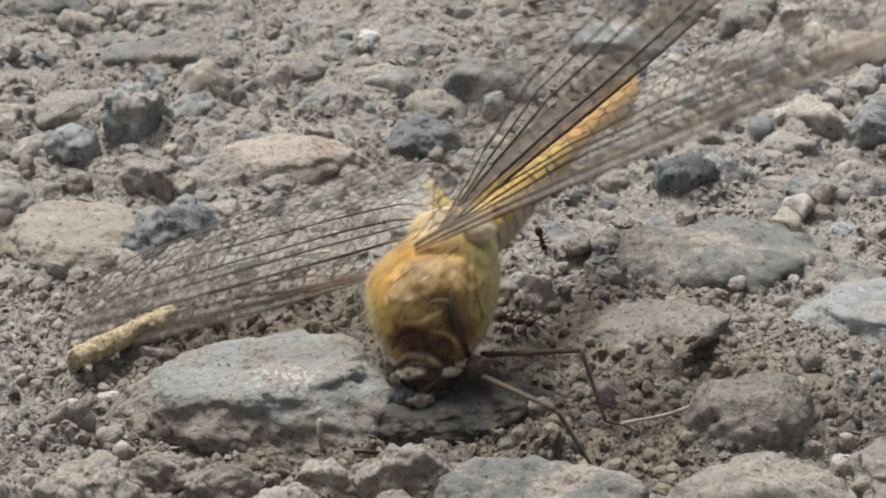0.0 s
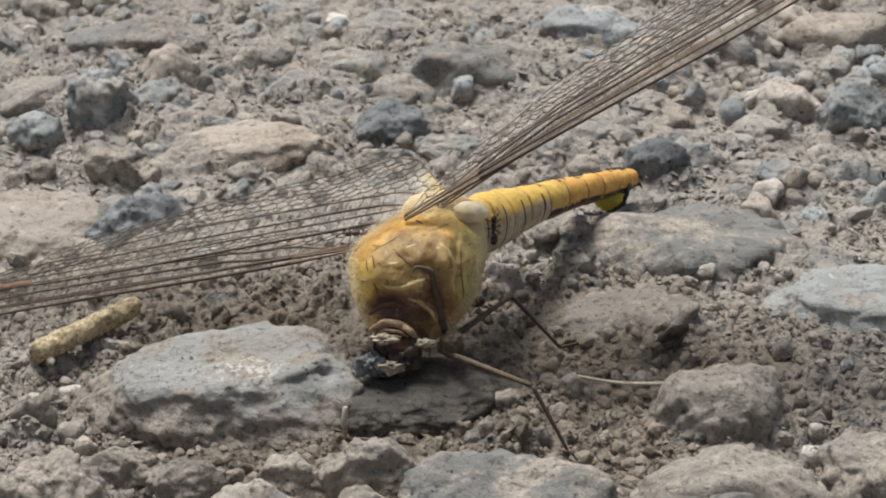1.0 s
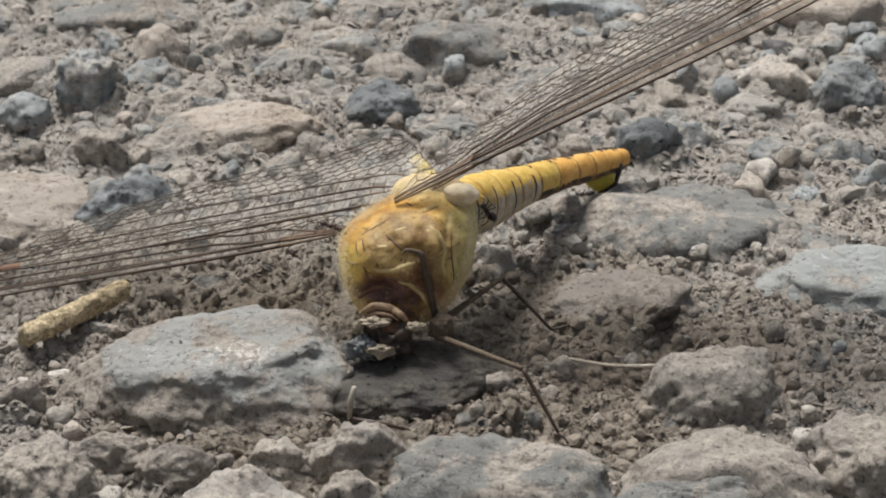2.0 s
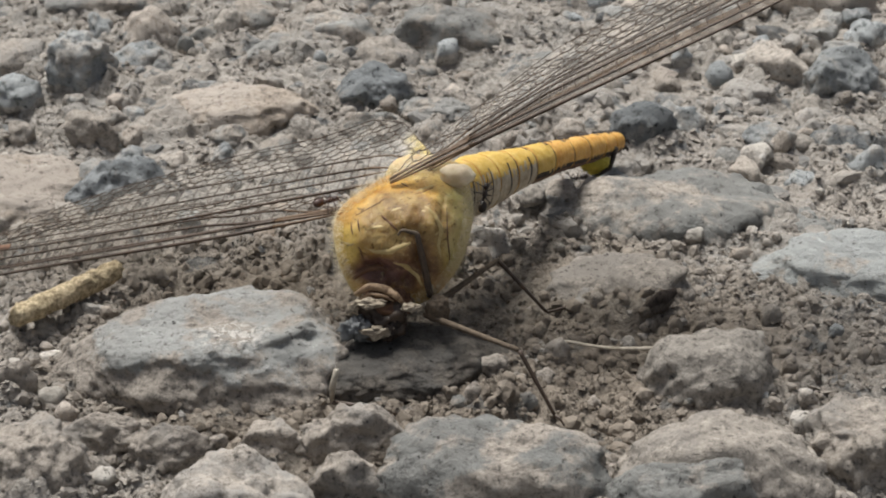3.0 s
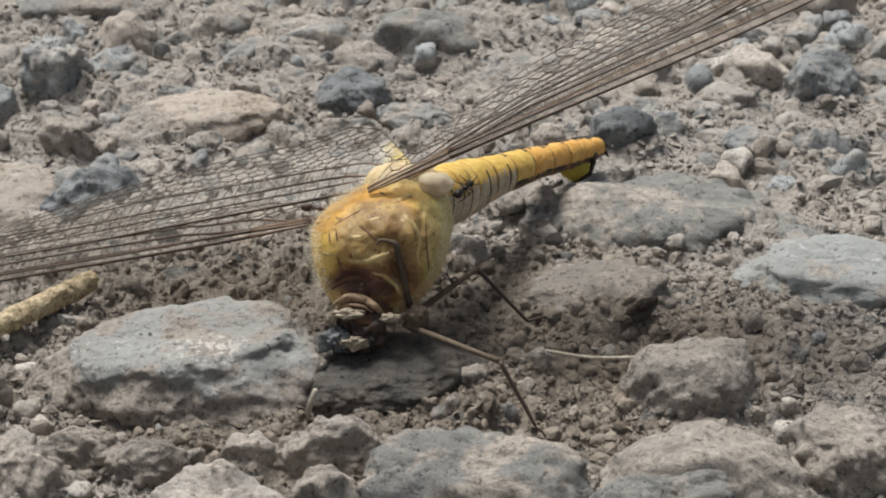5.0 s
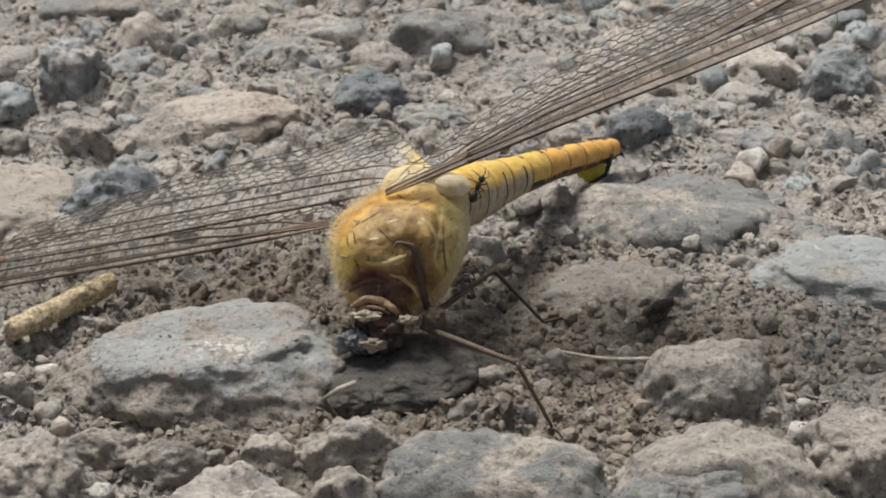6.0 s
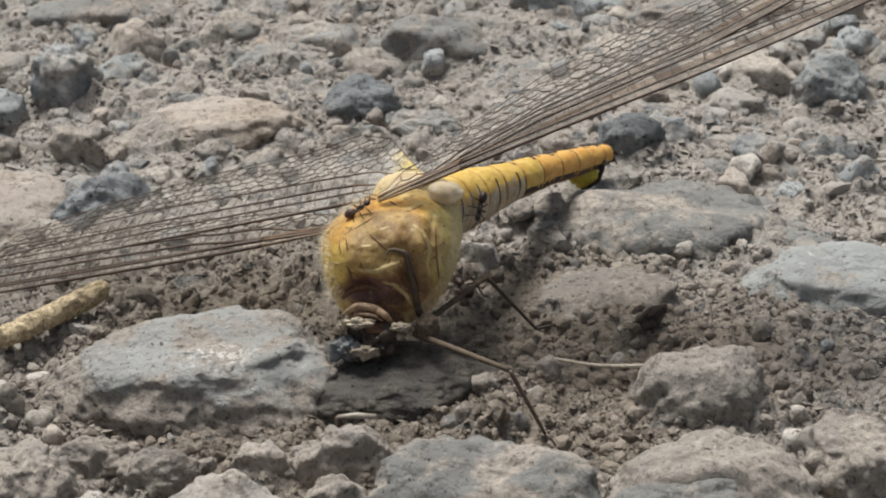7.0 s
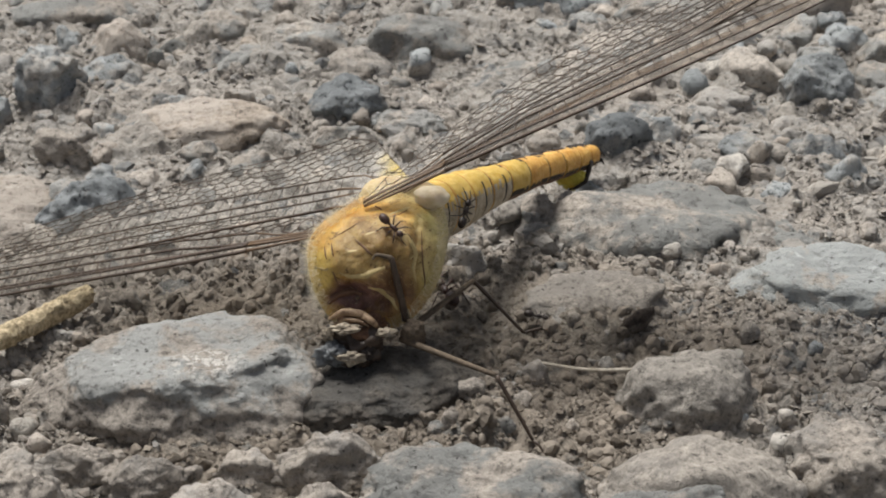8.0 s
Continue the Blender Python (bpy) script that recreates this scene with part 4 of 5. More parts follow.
    part("shoulder_knob", mesh_of("shoulder_knob", body(5.0, 8.75, 1.0) + v * (1.15, 0.9, 0.75) * lump, fc, KNOB), dragonfly, "cream-coloured knob")
    lump = (1 + 0.09 * fractal(v * 1.8 + 3, 4, 0.55, 14))[:, None]
    part("wing_hump", mesh_of("wing_hump", body(2.9, 8.75, -1.9) + (v @ np.array(((0.96, 0, 0.28), (0, 1, 0), (-0.28, 0, 0.96)))) * (2.7, 1.55, 1.6) * lump, fc, HUMP), dragonfly, "pale translucent hump under the wing roots")


KNOB = plain_material("soft_cream_skin", (0.52, 0.42, 0.27), (0.74, 0.65, 0.50), 0.9, 0.6, 0.3, 0.05, 0.2)
HUMP = plain_material("pale_hump_skin", (0.40, 0.29, 0.13), (0.56, 0.46, 0.28), 0.9, 0.6, 0.3, 0.08, 0.4)
COLLAR = plain_material("collar_skin", (0.13, 0.07, 0.04), (0.46, 0.33, 0.20), 0.4, 0.5, 0.35, 0.08)
make_thorax()


def make_hair(name, count, seed, lo, hi, length, mat, label):
    """Fine bristles standing off the thorax between two shares of its radius."""
    rng = np.random.RandomState(seed)
    turn, q = rng.uniform(-math.pi, math.pi, count), rng.uniform(lo, hi, count)
    r = q * rim(turn)
    u, v = MIDDLE[0] + r * np.cos(turn), MIDDLE[1] + r * np.sin(turn)
    foot = skin(u, v, -0.03)
    verts, faces = [], []
    for k in range(count):
        p = foot[k]
        radial = body(math.cos(turn[k]), math.sin(turn[k]), 0.0) * q[k] ** 3
        out = unit(radial + body(0, 0, 1) * (1.15 - q[k]) + rng.normal(size=3) * 0.32)
        ln = length * rng.uniform(0.4, 1.2)
        tip, mid = p + out * ln + unit(rng.normal(size=3)) * ln * 0.25, p + out * ln * 0.5
        a = unit(np.cross(out, (0.3, 0.5, 0.8)))
        b = np.cross(out, a)
        r0 = 0.0065
        i = len(verts)
        verts += [p + a * r0, p - a * r0 * 0.5 + b * r0, p - a * r0 * 0.5 - b * r0, mid + a * r0 * 0.7, mid - a * r0 * 0.35 + b * r0 * 0.7, mid - a * r0 * 0.35 - b * r0 * 0.7, tip]
        for j in range(3):
            n = (j + 1) % 3
            faces += [(i + j, i + n, i + 3 + n, i + 3 + j), (i + 3 + j, i + 3 + n, i + 6)]
    part(name, mesh_of(name, verts, faces, mat), dragonfly, label)


make_hair("hair", 3400, 21, 0.82, 1.0, 0.62, HAIR_PALE, "fine pale hair along the outline")
make_hair("hair", 420, 23, 0.15, 0.9, 0.45, HAIR, "sparse straw-coloured hair")


def blob(at, size, mat, seed, name, label="", rough=0.16, level=4, parent=None):
    """A lump at a place in the insect's space."""
    v, fc = BALL[level]
    w = v * (1 + rough * fractal(v * 1.6 + seed, 4, 0.6, seed) + rough * 0.5 * fractal(v * 5 + seed, 3, 0.6, seed + 2))[:, None] * np.array(size)
    return part(name, mesh_of(name, np.array(at) + w, fc, mat), parent or dragonfly, label)


TORN_PLATE = plain_material("torn_dull_plate", (0.13, 0.10, 0.07), (0.47, 0.40, 0.30), 0.4, 0.6, 0.3, 0.15)


def make_head_end():
    """What is left of the eaten head, and the hips in front."""
    blob(body(0.4, 0.5, 2.9), (1.7, 1.2, 1.1), BROWN, 31, "prothorax", "dark reddish-brown prothorax", 0.2)
    blob(body(0.3, -0.6, 3.2), (1.55, 1.1, 1.15), LEG, 32, "head_stump", "dark hollow stump of the head", 0.3)
    blob(body(-1.35, -1.1, 3.5), (0.95, 0.8, 0.8), EYE, 33, "dried_eye", "shrunken blue-grey eye", 0.42)
    blob(body(0.6, -1.2, 3.5), (0.75, 0.65, 0.6), DARK, 36, "dried_eye", "shrunken dark eye", 0.45)
    blob(body(-0.55, 0.45, 4.25), (0.9, 0.5, 0.28), TORN_PLATE, 34, "mouth_plate", "torn cream mouth plate", 0.45)
    blob(body(-0.15, -1.35, 4.35), (0.85, 0.36, 0.42), TORN_PLATE, 35, "mouth_plate", "pale loose mouth plate", 0.4)
    blob(body(-1.55, 0.1, 3.9), (0.28, 0.25, 0.40), TORN_PLATE, 40, "mouth_plate", "pale torn shred", 0.5)
    blob(body(3.8, 0.1, 3.5), (0.75, 0.6, 0.85), LEG_PALE, 39, "hip_joint", "dark brown hip joint of the legs", 0.2)
    blob(body(2.15, 0.25, 4.4), (0.62, 0.35, 0.24), TORN_PLATE, 37, "hip_joint", "cream hip joint", 0.3)


make_head_end()

# abdomen: ten rings from the thorax down to the ground
AB_FROM, AB_TO = np.array((2.9, 7.0, 8.1)), np.array((15.8, 27.4, 2.4))


def abdomen_mid(u):
    u = np.asarray(u, float)
    sag = np.array((0.1, -0.3, 0.55))
    return AB_FROM + np.multiply.outer(u, AB_TO - AB_FROM) + np.multiply.outer(np.sin(u * math.pi), sag)


abdomen = part("abdomen", None, dragonfly, "orange-yellow abdomen with dark lower edge", AB_FROM - PIVOT)


def make_abdomen():
    ends = (0.0, 0.07, 0.16, 0.28, 0.40, 0.52, 0.64, 0.75, 0.85, 0.93, 1.0)
    sides = 40
    for k in range(10):
        a, b = ends[k], ends[k + 1]
        n = 14
        u = np.linspace(a, b, n)
        mid = abdomen_mid(u)
        rad = np.interp(u, (0, 0.1, 0.2, 0.35, 0.6, 0.85, 0.95, 1.0), (1.7, 1.95, 1.75, 1.36, 1.08, 0.95, 0.90, 0.74))
        t = np.linspace(0, 1, n)
        rad = rad * (1.0 + 0.035 * np.sin(t * math.pi) - 0.05 * (t > 0.93))
        d = unit(abdomen_mid(b) - abdomen_mid(a))
        up = unit(np.array((-0.25, 0, 1.0)) - d * (d @ (-0.25, 0, 1.0)))
        sd = np.cross(d, up)
        verts, faces, index = [], [], []
        for i in range(n):
            for j in range(sides):
                w = 2 * math.pi * j / sides
                c, q = math.cos(w), math.sin(w)
                q = q if q > -0.2 else -0.2 + (q + 0.2) * 1.15
                verts.append(mid[i] - AB_FROM + rad[i] * (c * sd * 0.92 + q * up))
        v = np.array(verts)
        v += 0.05 * np.stack([fractal(v / 1.1 + 9 * z, 3, 0.5, 70 + k) for z in range(3)], 1)
        for i in range(n - 1):
            for j in range(sides):
                o = (j + 1) % sides
                faces.append((i * sides + j, (i + 1) * sides + j, (i + 1) * sides + o, i * sides + o))
                ang = math.degrees(2 * math.pi * (j + 0.5) / sides)
                jag = 9 * math.sin(i * 1.9 + k * 2.3) + 6 * math.sin(i * 4.1 + k)
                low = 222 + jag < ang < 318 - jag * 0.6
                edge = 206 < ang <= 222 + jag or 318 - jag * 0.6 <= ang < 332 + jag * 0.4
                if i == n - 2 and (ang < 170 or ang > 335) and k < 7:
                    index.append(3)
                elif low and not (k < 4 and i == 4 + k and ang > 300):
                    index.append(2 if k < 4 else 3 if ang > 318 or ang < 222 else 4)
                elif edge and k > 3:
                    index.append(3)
                elif k < 4 and i == 4 + k and (ang > 315 or ang < 40):
                    index.append(3)
                elif k < 4 and (ang < 12 + jag or ang > 168 - jag):
                    index.append(2)
                elif 66 < ang < 112 and k > 2 and i > n - 4 - (k % 3):
                    index.append(3)
                else:
                    index.append(1 if k < 5 else 0)
        faces += [tuple(range(sides)), tuple((n - 1) * sides + j for j in reversed(range(sides)))]
        index += [2 if k == 0 else 0, 3]
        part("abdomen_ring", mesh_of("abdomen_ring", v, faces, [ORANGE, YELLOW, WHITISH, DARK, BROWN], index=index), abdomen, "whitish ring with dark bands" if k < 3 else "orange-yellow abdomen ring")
    # lappet and tail tips
    end = abdomen_mid(1.0)
    at = abdomen_mid(0.88) + (-0.35, -0.7, -1.2) - AB_FROM
    blob(at, (1.0, 0.35, 0.95), OLIVE, 44, "tail_flap", "olive-yellow flap under the tail", 0.28, parent=abdomen)
    rim_line = at + np.array([(1.5, 1.0, 0.9), (1.35, 0.5, 0.3), (1.05, 0.0, -0.35), (0.35, -0.05, -0.85), (-0.25, -0.1, -1.0)])
    part("flap_edge", mesh_of("flap_edge", *tube(rim_line, (0.26, 0.2, 0.22, 0.16, 0.06), 8), DARK), abdomen, "dark curled edge of the flap")
    # dried dark scraps along the back
    rng = np.random.RandomState(64)
    for u in (0.36, 0.47, 0.55, 0.66, 0.72, 0.80, 0.88, 0.94):
        r = float(np.interp(u, (0.3, 0.6, 0.95), (1.4, 1.08, 0.90)))
        blob(abdomen_mid(u) + (-0.35 * r, 0.25 * r, 0.93 * r) - AB_FROM, rng.uniform((0.3, 0.22, 0.08), (0.6, 0.4, 0.16)), DARK if rng.uniform() < 0.6 else BROWN, 66 + int(u * 50), "scrap", "dark dried scrap of skin", 0.5, 3, abdomen)
    for off in ((0.25, 0.0, 0.1), (-0.25, 0.0, -0.1), (0.2, -0.1, -0.5)):
        p = end + off
        part("tail_tip", mesh_of("tail_tip", *tube(np.array([p, p + (0.5, 0.5, -0.15), p + (0.75, 0.7, -0.6)]) - AB_FROM, (0.22, 0.15, 0.05), 8), DARK), abdomen, "dark tail tip")


make_abdomen()


# ---- wings ----
def wing_width(s, hind):
    if hind:
        return np.interp(s, (0, 0.04, 0.10, 0.18, 0.32, 0.5, 0.7, 0.85, 0.95, 1.0), (1.2, 3.8, 8.2, 10.9, 11.3, 9.8, 8.2, 6.6, 4.2, 0.3))
    return np.interp(s, (0, 0.05, 0.15, 0.3, 0.5, 0.7, 0.85, 0.95, 1.0), (1.2, 3.2, 5.8, 7.6, 8.4, 8.3, 7.0, 4.6, 0.3))


def make_wing(name, base, span, chord, length, hind, seed, label, bold=1.0, droop=0.0, amber=False, net=1.0, sheet=None, skip=(), cell=0.74):
    """A wing on its frame: span runs to the tip, chord to the trailing edge; a clear sheet and a net of veins."""
    rng = np.random.RandomState(seed)
    base = np.array(base) - PIVOT
    span = unit(span)
    chord = unit(np.array(chord) - span * (span @ np.array(chord)))
    up = np.cross(span, chord)
    up = up if up[2] > 0 else -up

    def at(s, c):
        """s in 0..1 along the span, c in millimetres from the leading edge."""
        s, c = np.asarray(s, float), np.asarray(c, float)
        pleat = 0.18 * np.sin(c * 2.6) * np.exp(-c / 4.0)
        h = pleat - droop * c * np.minimum(s / 0.3, 1.0) + 0.25 * np.sin(s * 7 + seed) * c / 8
        lead = 0.9 * np.sin(s * math.pi) * 0.6
        return base + np.multiply.outer(s * length, span) + np.multiply.outer(c - lead, chord) + np.multiply.outer(h, up)

    wing = part(name, None, dragonfly, label)
    ns, nc = 60, 22
    s = np.linspace(0, 1, ns)
    ss, cc = np.meshgrid(s, np.linspace(0, 1, nc), indexing="ij")
    top = at(ss.ravel(), (cc * wing_width(ss, hind)).ravel())
    faces = []
    for i in range(ns - 1):
        for j in range(nc - 1):
            faces.append((i * nc + j, i * nc + j + 1, (i + 1) * nc + j + 1, (i + 1) * nc + j))
    # 0.02 mm thick
    n = len(top)
    low = top - up * 0.02
    faces2 = [tuple(k + n for k in reversed(g)) for g in faces]
    part("membrane", mesh_of("membrane", np.vstack([top, low]), faces + faces2, AMBER if amber else sheet or MEMBRANE), wing, "clear glassy membrane" if not amber else "clear membrane, amber at its root")

    pieces, thin, roots = [], [], []

    def vein(sv, cv, r, box, sides=5):
        pts = at(sv, cv) + up * 0.01
        box.append(tube(pts, r, sides))

    full = np.linspace(0, 0.985, 60)
    width = wing_width(full, hind)
    # long veins: share of the chord at the root and further out
    longs = [(0.0, 0.0, 0.085), (0.03, 0.05, 0.05), (0.06, 0.11, 0.08), (0.10, 0.22, 0.06), (0.15, 0.34, 0.065), (0.20, 0.46, 0.055), (0.28, 0.58, 0.05)]
    lines = []
    longs = [q for k, q in enumerate(longs) if k not in skip]
    for a, b, r in longs:
        share = a + (b - a) * np.clip(full / 0.30, 0, 1) ** 0.8
        cv = share * np.minimum(width, 9.2) + 0.08 * np.sin(full * 9 + seed + 5 * b)
        reach = 1.0 if b < 0.25 else 0.90 if b < 0.45 else 0.72
        m = full <= reach
        lines.append(cv)
        root = full <= 0.16
        vein(full[root], cv[root], (0.32 + 0.68 * full[root] / 0.16) * bold * r * (1 - 0.55 * full[root]), roots)
        m &= full >= 0.145
        vein(full[m], cv[m], bold * r * (1 - 0.55 * full[m]), pieces)
    # trailing edge
    vein(full, width * 0.997, 0.032, thin, 4)
    # cross-veins in the front strips
    for k in range(len(lines) - 1):
        gap = 0.95 if k < 3 else 1.05
        x = 0.03 + rng.uniform(0, 0.02)
        while x < 0.95:
            a, b = np.interp(x, full, lines[k]), np.interp(x + 0.004, full, lines[k + 1])
            if b - a > 0.12 and not (k >= len(lines) - 3 and x > 0.80):
                vein(np.array((x, x + 0.004 * rng.uniform(-1, 1))), np.array((a, b)), 0.023 * net, thin, 4)
            x += gap / length * rng.uniform(0.75, 1.25)
    # a net of six-sided cells behind them
    last = lines[-1]
    rows = int(12 / (cell * 1.5)) + 2
    cols = int(length / (cell * 1.74)) + 2
    node = {}

    def spot(i, j):
        if (i, j) not in node:
            odd = (i % 2)
            x = (j + 0.5 * odd) * cell * 1.74 / 2
            y = (i // 2) * cell * 1.5 + (i % 2) * 0 + ((j + i // 2) % 2) * cell * 0.5
            node[(i, j)] = (x + rng.uniform(-0.13, 0.13), y + rng.uniform(-0.13, 0.13))
        return node[(i, j)]

    def inside(p):
        q = p[0] / length
        if not 0.02 < q < 0.97:
            return False
        lead = float(np.interp(q, full, last)) if q < 0.72 else float(np.interp(q, full, lines[-2 if q < 0.9 else 1]))
        return lead - 0.1 < p[1] < float(np.interp(q, full, width))

    for i in range(0, 2 * rows, 2):
        for j in range(2 * cols):
            p, q = spot(i, j), spot(i, j + 1)
            if inside(p) and inside(q):
                vein(np.array((p[0], q[0])) / length, np.array((p[1], q[1])), 0.026 * net, thin, 4)
            if (j + i // 2) % 2 == 1:
                q = spot(i + 2, j)
                if inside(p) and (inside(q) or p[1] > 2):
                    edge = float(np.interp(p[0] / length, full, width))
                    y = min(q[1], edge)
                    if y > p[1]:
                        vein(np.array((p[0], q[0])) / length, np.array((p[1], y)), 0.026 * net, thin, 4)
    for (v, fc), (v2, fc2) in zip(pieces, roots):
        vv, ff = joined([(v, fc), (v2, fc2)])
        part("main_vein", mesh_of("main_vein", vv, ff, [VEIN, VEIN_PALE], index=[0] * len(fc) + [1] * len(fc2)), wing, "dark brown lengthwise vein")
    tagged(part("vein_net", mesh_of("vein_net", *joined(thin), VEIN), wing, "fine dark net of veins"), kind="stuff")
    if sheet is SHEEN:
        # the strip along the leading edge is tinted brown
        sv = np.linspace(0.0, 0.97, 50)
        v = np.vstack([at(sv, 0 * sv + 0.02), at(sv, 0.26 * wing_width(sv, False) + 0.1)]) + up * 0.03
        q = [(i, i + 1, 51 + i, 50 + i) for i in range(49)]
        part("edge_strip", mesh_of("edge_strip", np.vstack([v, v - up * 0.03]), q + [tuple(k + 100 for k in reversed(g)) for g in q], STRIP), wing, "brown-tinted strip along the leading edge")
    # coloured cell near the tip
    a = np.linspace(0.86, 0.93, 8)
    v = np.vstack([at(a, np.full(8, 0.02)), at(a, np.full(8, 0.55))]) + up * 0.05
    v = np.vstack([v, v - up * 0.09])
    q = [(i, i + 1, 9 + i, 8 + i) for i in range(7)]
    q += [tuple(k + 16 for k in reversed(g)) for g in q] + [(i + 1, i, 16 + i, 17 + i) for i in range(7)] + [(8 + i, 9 + i, 25 + i, 24 + i) for i in range(7)]
    part("wing_spot", mesh_of("wing_spot", v, q, BROWN), wing, "reddish-brown wing spot")
    return wing


wing_lf = make_wing("forewing", (-3.2, 3.6, 8.4), (-0.935, 0.13, -0.252), (0.25, 0.97, -0.04), 38.0, False, 3, "clear forewing with dark veins, drooping over stones", bold=1.7, net=1.5, skip=(1, 5), cell=0.62)
wing_lh = make_wing("hindwing", (2.0, 6.5, 10.0), (-0.935, 0.15, -0.265), (0.42, 0.87, 0.25), 37.0, True, 4, "clear hindwing with amber root, drooping over stones", bold=1.4, net=1.35, skip=(1, 2, 5), cell=0.60, droop=0.22, amber=True)
wing_rf = make_wing("forewing", (-0.9, 2.0, 11.2), (0.84, 0.05, 0.42), (0.1, 0.97, 0.02), 38.0, False, 5, "clear forewing with dark veins, raised", bold=1.6, net=1.45, sheet=SHEEN, skip=(1, 3), cell=0.62)
wing_rh = make_wing("hindwing", (0.9, 4.2, 10.6), (0.79, 0.12, 0.45), (0.1, 0.97, 0.04), 37.0, False, 6, "clear hindwing with dark veins, raised", bold=1.6, net=1.45, sheet=SHEEN, skip=(1, 3), cell=0.62)


# ---- legs ----
def limb(points, radii, mat, name, parent, origin, label=""):
    """A leg piece; its origin is its joint."""
    o = np.array(origin, float)
    pts = np.array(points, float) - o
    n = 14
    k = np.linspace(0, len(pts) - 1, n)
    fine = np.stack([np.interp(k, np.arange(len(pts)), pts[:, c]) for c in range(3)], 1)
    rad = np.interp(k, np.arange(len(radii)), radii)
    pieces = [tube(fine, rad, 8)]
    return mesh_of(name, *joined(pieces), mat), o


def add_leg(hip, knee, foot, toe, mats, thick=0.20):
    """Thigh under the dragonfly, shin and toe on the thigh. Poses are in the thing's space."""
    me, o = limb([hip, knee], (thick * 1.1, thick * 0.8), mats[0], "leg", dragonfly, hip)
    leg = part("leg", me, dragonfly, "thin brown leg", np.array(hip) - PIVOT)
    me, o = limb([knee, foot], (thick * 0.75, thick * 0.55), mats[1], "shin", leg, knee)
    shin = part("shin", me, leg, "thin dark shin", np.array(knee) - np.array(hip))
    me2, o = limb([foot, (np.array(foot) + np.array(toe)) / 2 + (0, 0, 0.15), toe], (thick * 0.5, thick * 0.42, thick * 0.3), mats[1], "toe", leg, foot)
    return leg, shin, me2


def set_toe(shin, me2, knee, foot):
    """The toe's mesh moves with the shin, so it is joined to it."""
    bm = bmesh.new()
    bm.from_mesh(shin.data)
    start = len(bm.verts)
    bm.from_mesh(me2)
    bm.verts.ensure_lookup_table()
    shift = (Vector(foot) - Vector(knee)) * MM
    for v in list(bm.verts)[start:]:
        v.co += shift
    bm.to_mesh(shin.data)
    bm.free()


HIP_A, KNEE_A, FOOT_A, TOE_A = (1.4, -2.4, 4.0), (7.3, -7.5, 4.4), (9.5, -9.4, 0.9), (10.1, -10.0, 0.5)
leg_a, shin_a, toe_a = add_leg(HIP_A, KNEE_A, FOOT_A, TOE_A, (LEG_PALE, LEG))
set_toe(shin_a, toe_a, KNEE_A, FOOT_A)

HIP_B, KNEE_B, FOOT_B, TOE_B = (2.3, -0.6, 4.0), (6.15, 5.0, 4.0), (9.5, 3.9, 0.6), (11.8, 4.6, 0.55)
leg_b, shin_b, toe_b = add_leg(HIP_B, KNEE_B, FOOT_B, TOE_B, (LEG_PALE, LEG))
set_toe(shin_b, toe_b, KNEE_B, FOOT_B)

# foreleg folded up against the thorax
HIP_C, KNEE_C, FOOT_C, TOE_C = (tuple(skin(u, v, 0.62) + PIVOT) for u, v in ((3.35, 0.9), (2.5, 4.9), (1.7, 5.1), (1.3, 4.8)))
leg_c, shin_c, toe_c = add_leg(HIP_C, KNEE_C, FOOT_C, TOE_C, (LEG, LEG_PALE), thick=0.23)
set_toe(shin_c, toe_c, KNEE_C, FOOT_C)


# ---- ants ----
ANT = plain_material("black_ant", (0.010, 0.007, 0.006), (0.035, 0.02, 0.014), 0.5, 0.5, 0.5, 0.02)
ANT_RED = plain_material("red_brown_ant", (0.022, 0.010, 0.007), (0.07, 0.030, 0.018), 0.5, 0.5, 0.5, 0.02)


def make_ant(size, mat, label):
    """An ant that faces +x, standing on z = 0; size is its length in millimetres."""
    k = size / 3.0
    ant = new("ant")
    ant.empty_display_size = 0.001
    tagged(ant, label, "ant", "ants on the dragonfly")
    v, fc = BALL[2]

    def lump(name, at, r, m):
        part(name, mesh_of(name, (np.array(at) + v * np.array(r)) * k, fc, m), ant)

    lump("gaster", (-0.95, 0, 0.62), (0.62, 0.42, 0.42), mat)
    lump("waist", (-0.28, 0, 0.50), (0.16, 0.14, 0.18), mat)
    lump("mid_body", (0.25, 0, 0.58), (0.48, 0.24, 0.27), mat)
    lump("head", (1.02, 0, 0.62), (0.36, 0.32, 0.26), mat)
    for side in (-1, 1):
        for x0, x1, x2 in ((0.5, 0.95, 1.25), (0.25, 0.25, 0.30), (0.02, -0.45, -0.80)):
            pts = np.array([(x0, side * 0.15, 0.5), (x1, side * 0.75, 0.85), (x2, side * 1.25, 0.0)]) * k
            part("leg", mesh_of("leg", *tube(pts, np.array((0.07, 0.06, 0.035)) * k, 5), mat), ant)
        pts = np.array([(1.25, side * 0.12, 0.7), (1.62, side * 0.42, 0.95), (2.15, side * 0.38, 0.6)]) * k
        part("antenna", mesh_of("antenna", *tube(pts, np.array((0.05, 0.045, 0.04)) * k, 5), mat), ant)
    return ant


ant_wing = make_ant(2.1, ANT_RED, "dark red-brown ant crawling at the wing root")
ant_waist = make_ant(2.1, ANT, "black ant crawling at the root of the abdomen")
ant_rock = make_ant(2.4, ANT, "black ant running on the stone by the head")
ant_ground = make_ant(3.4, ANT_RED, "red-brown ant on dirt beside the thorax")
ant_leg = make_ant(1.8, ANT, "dark ant on dirt near the hind leg")


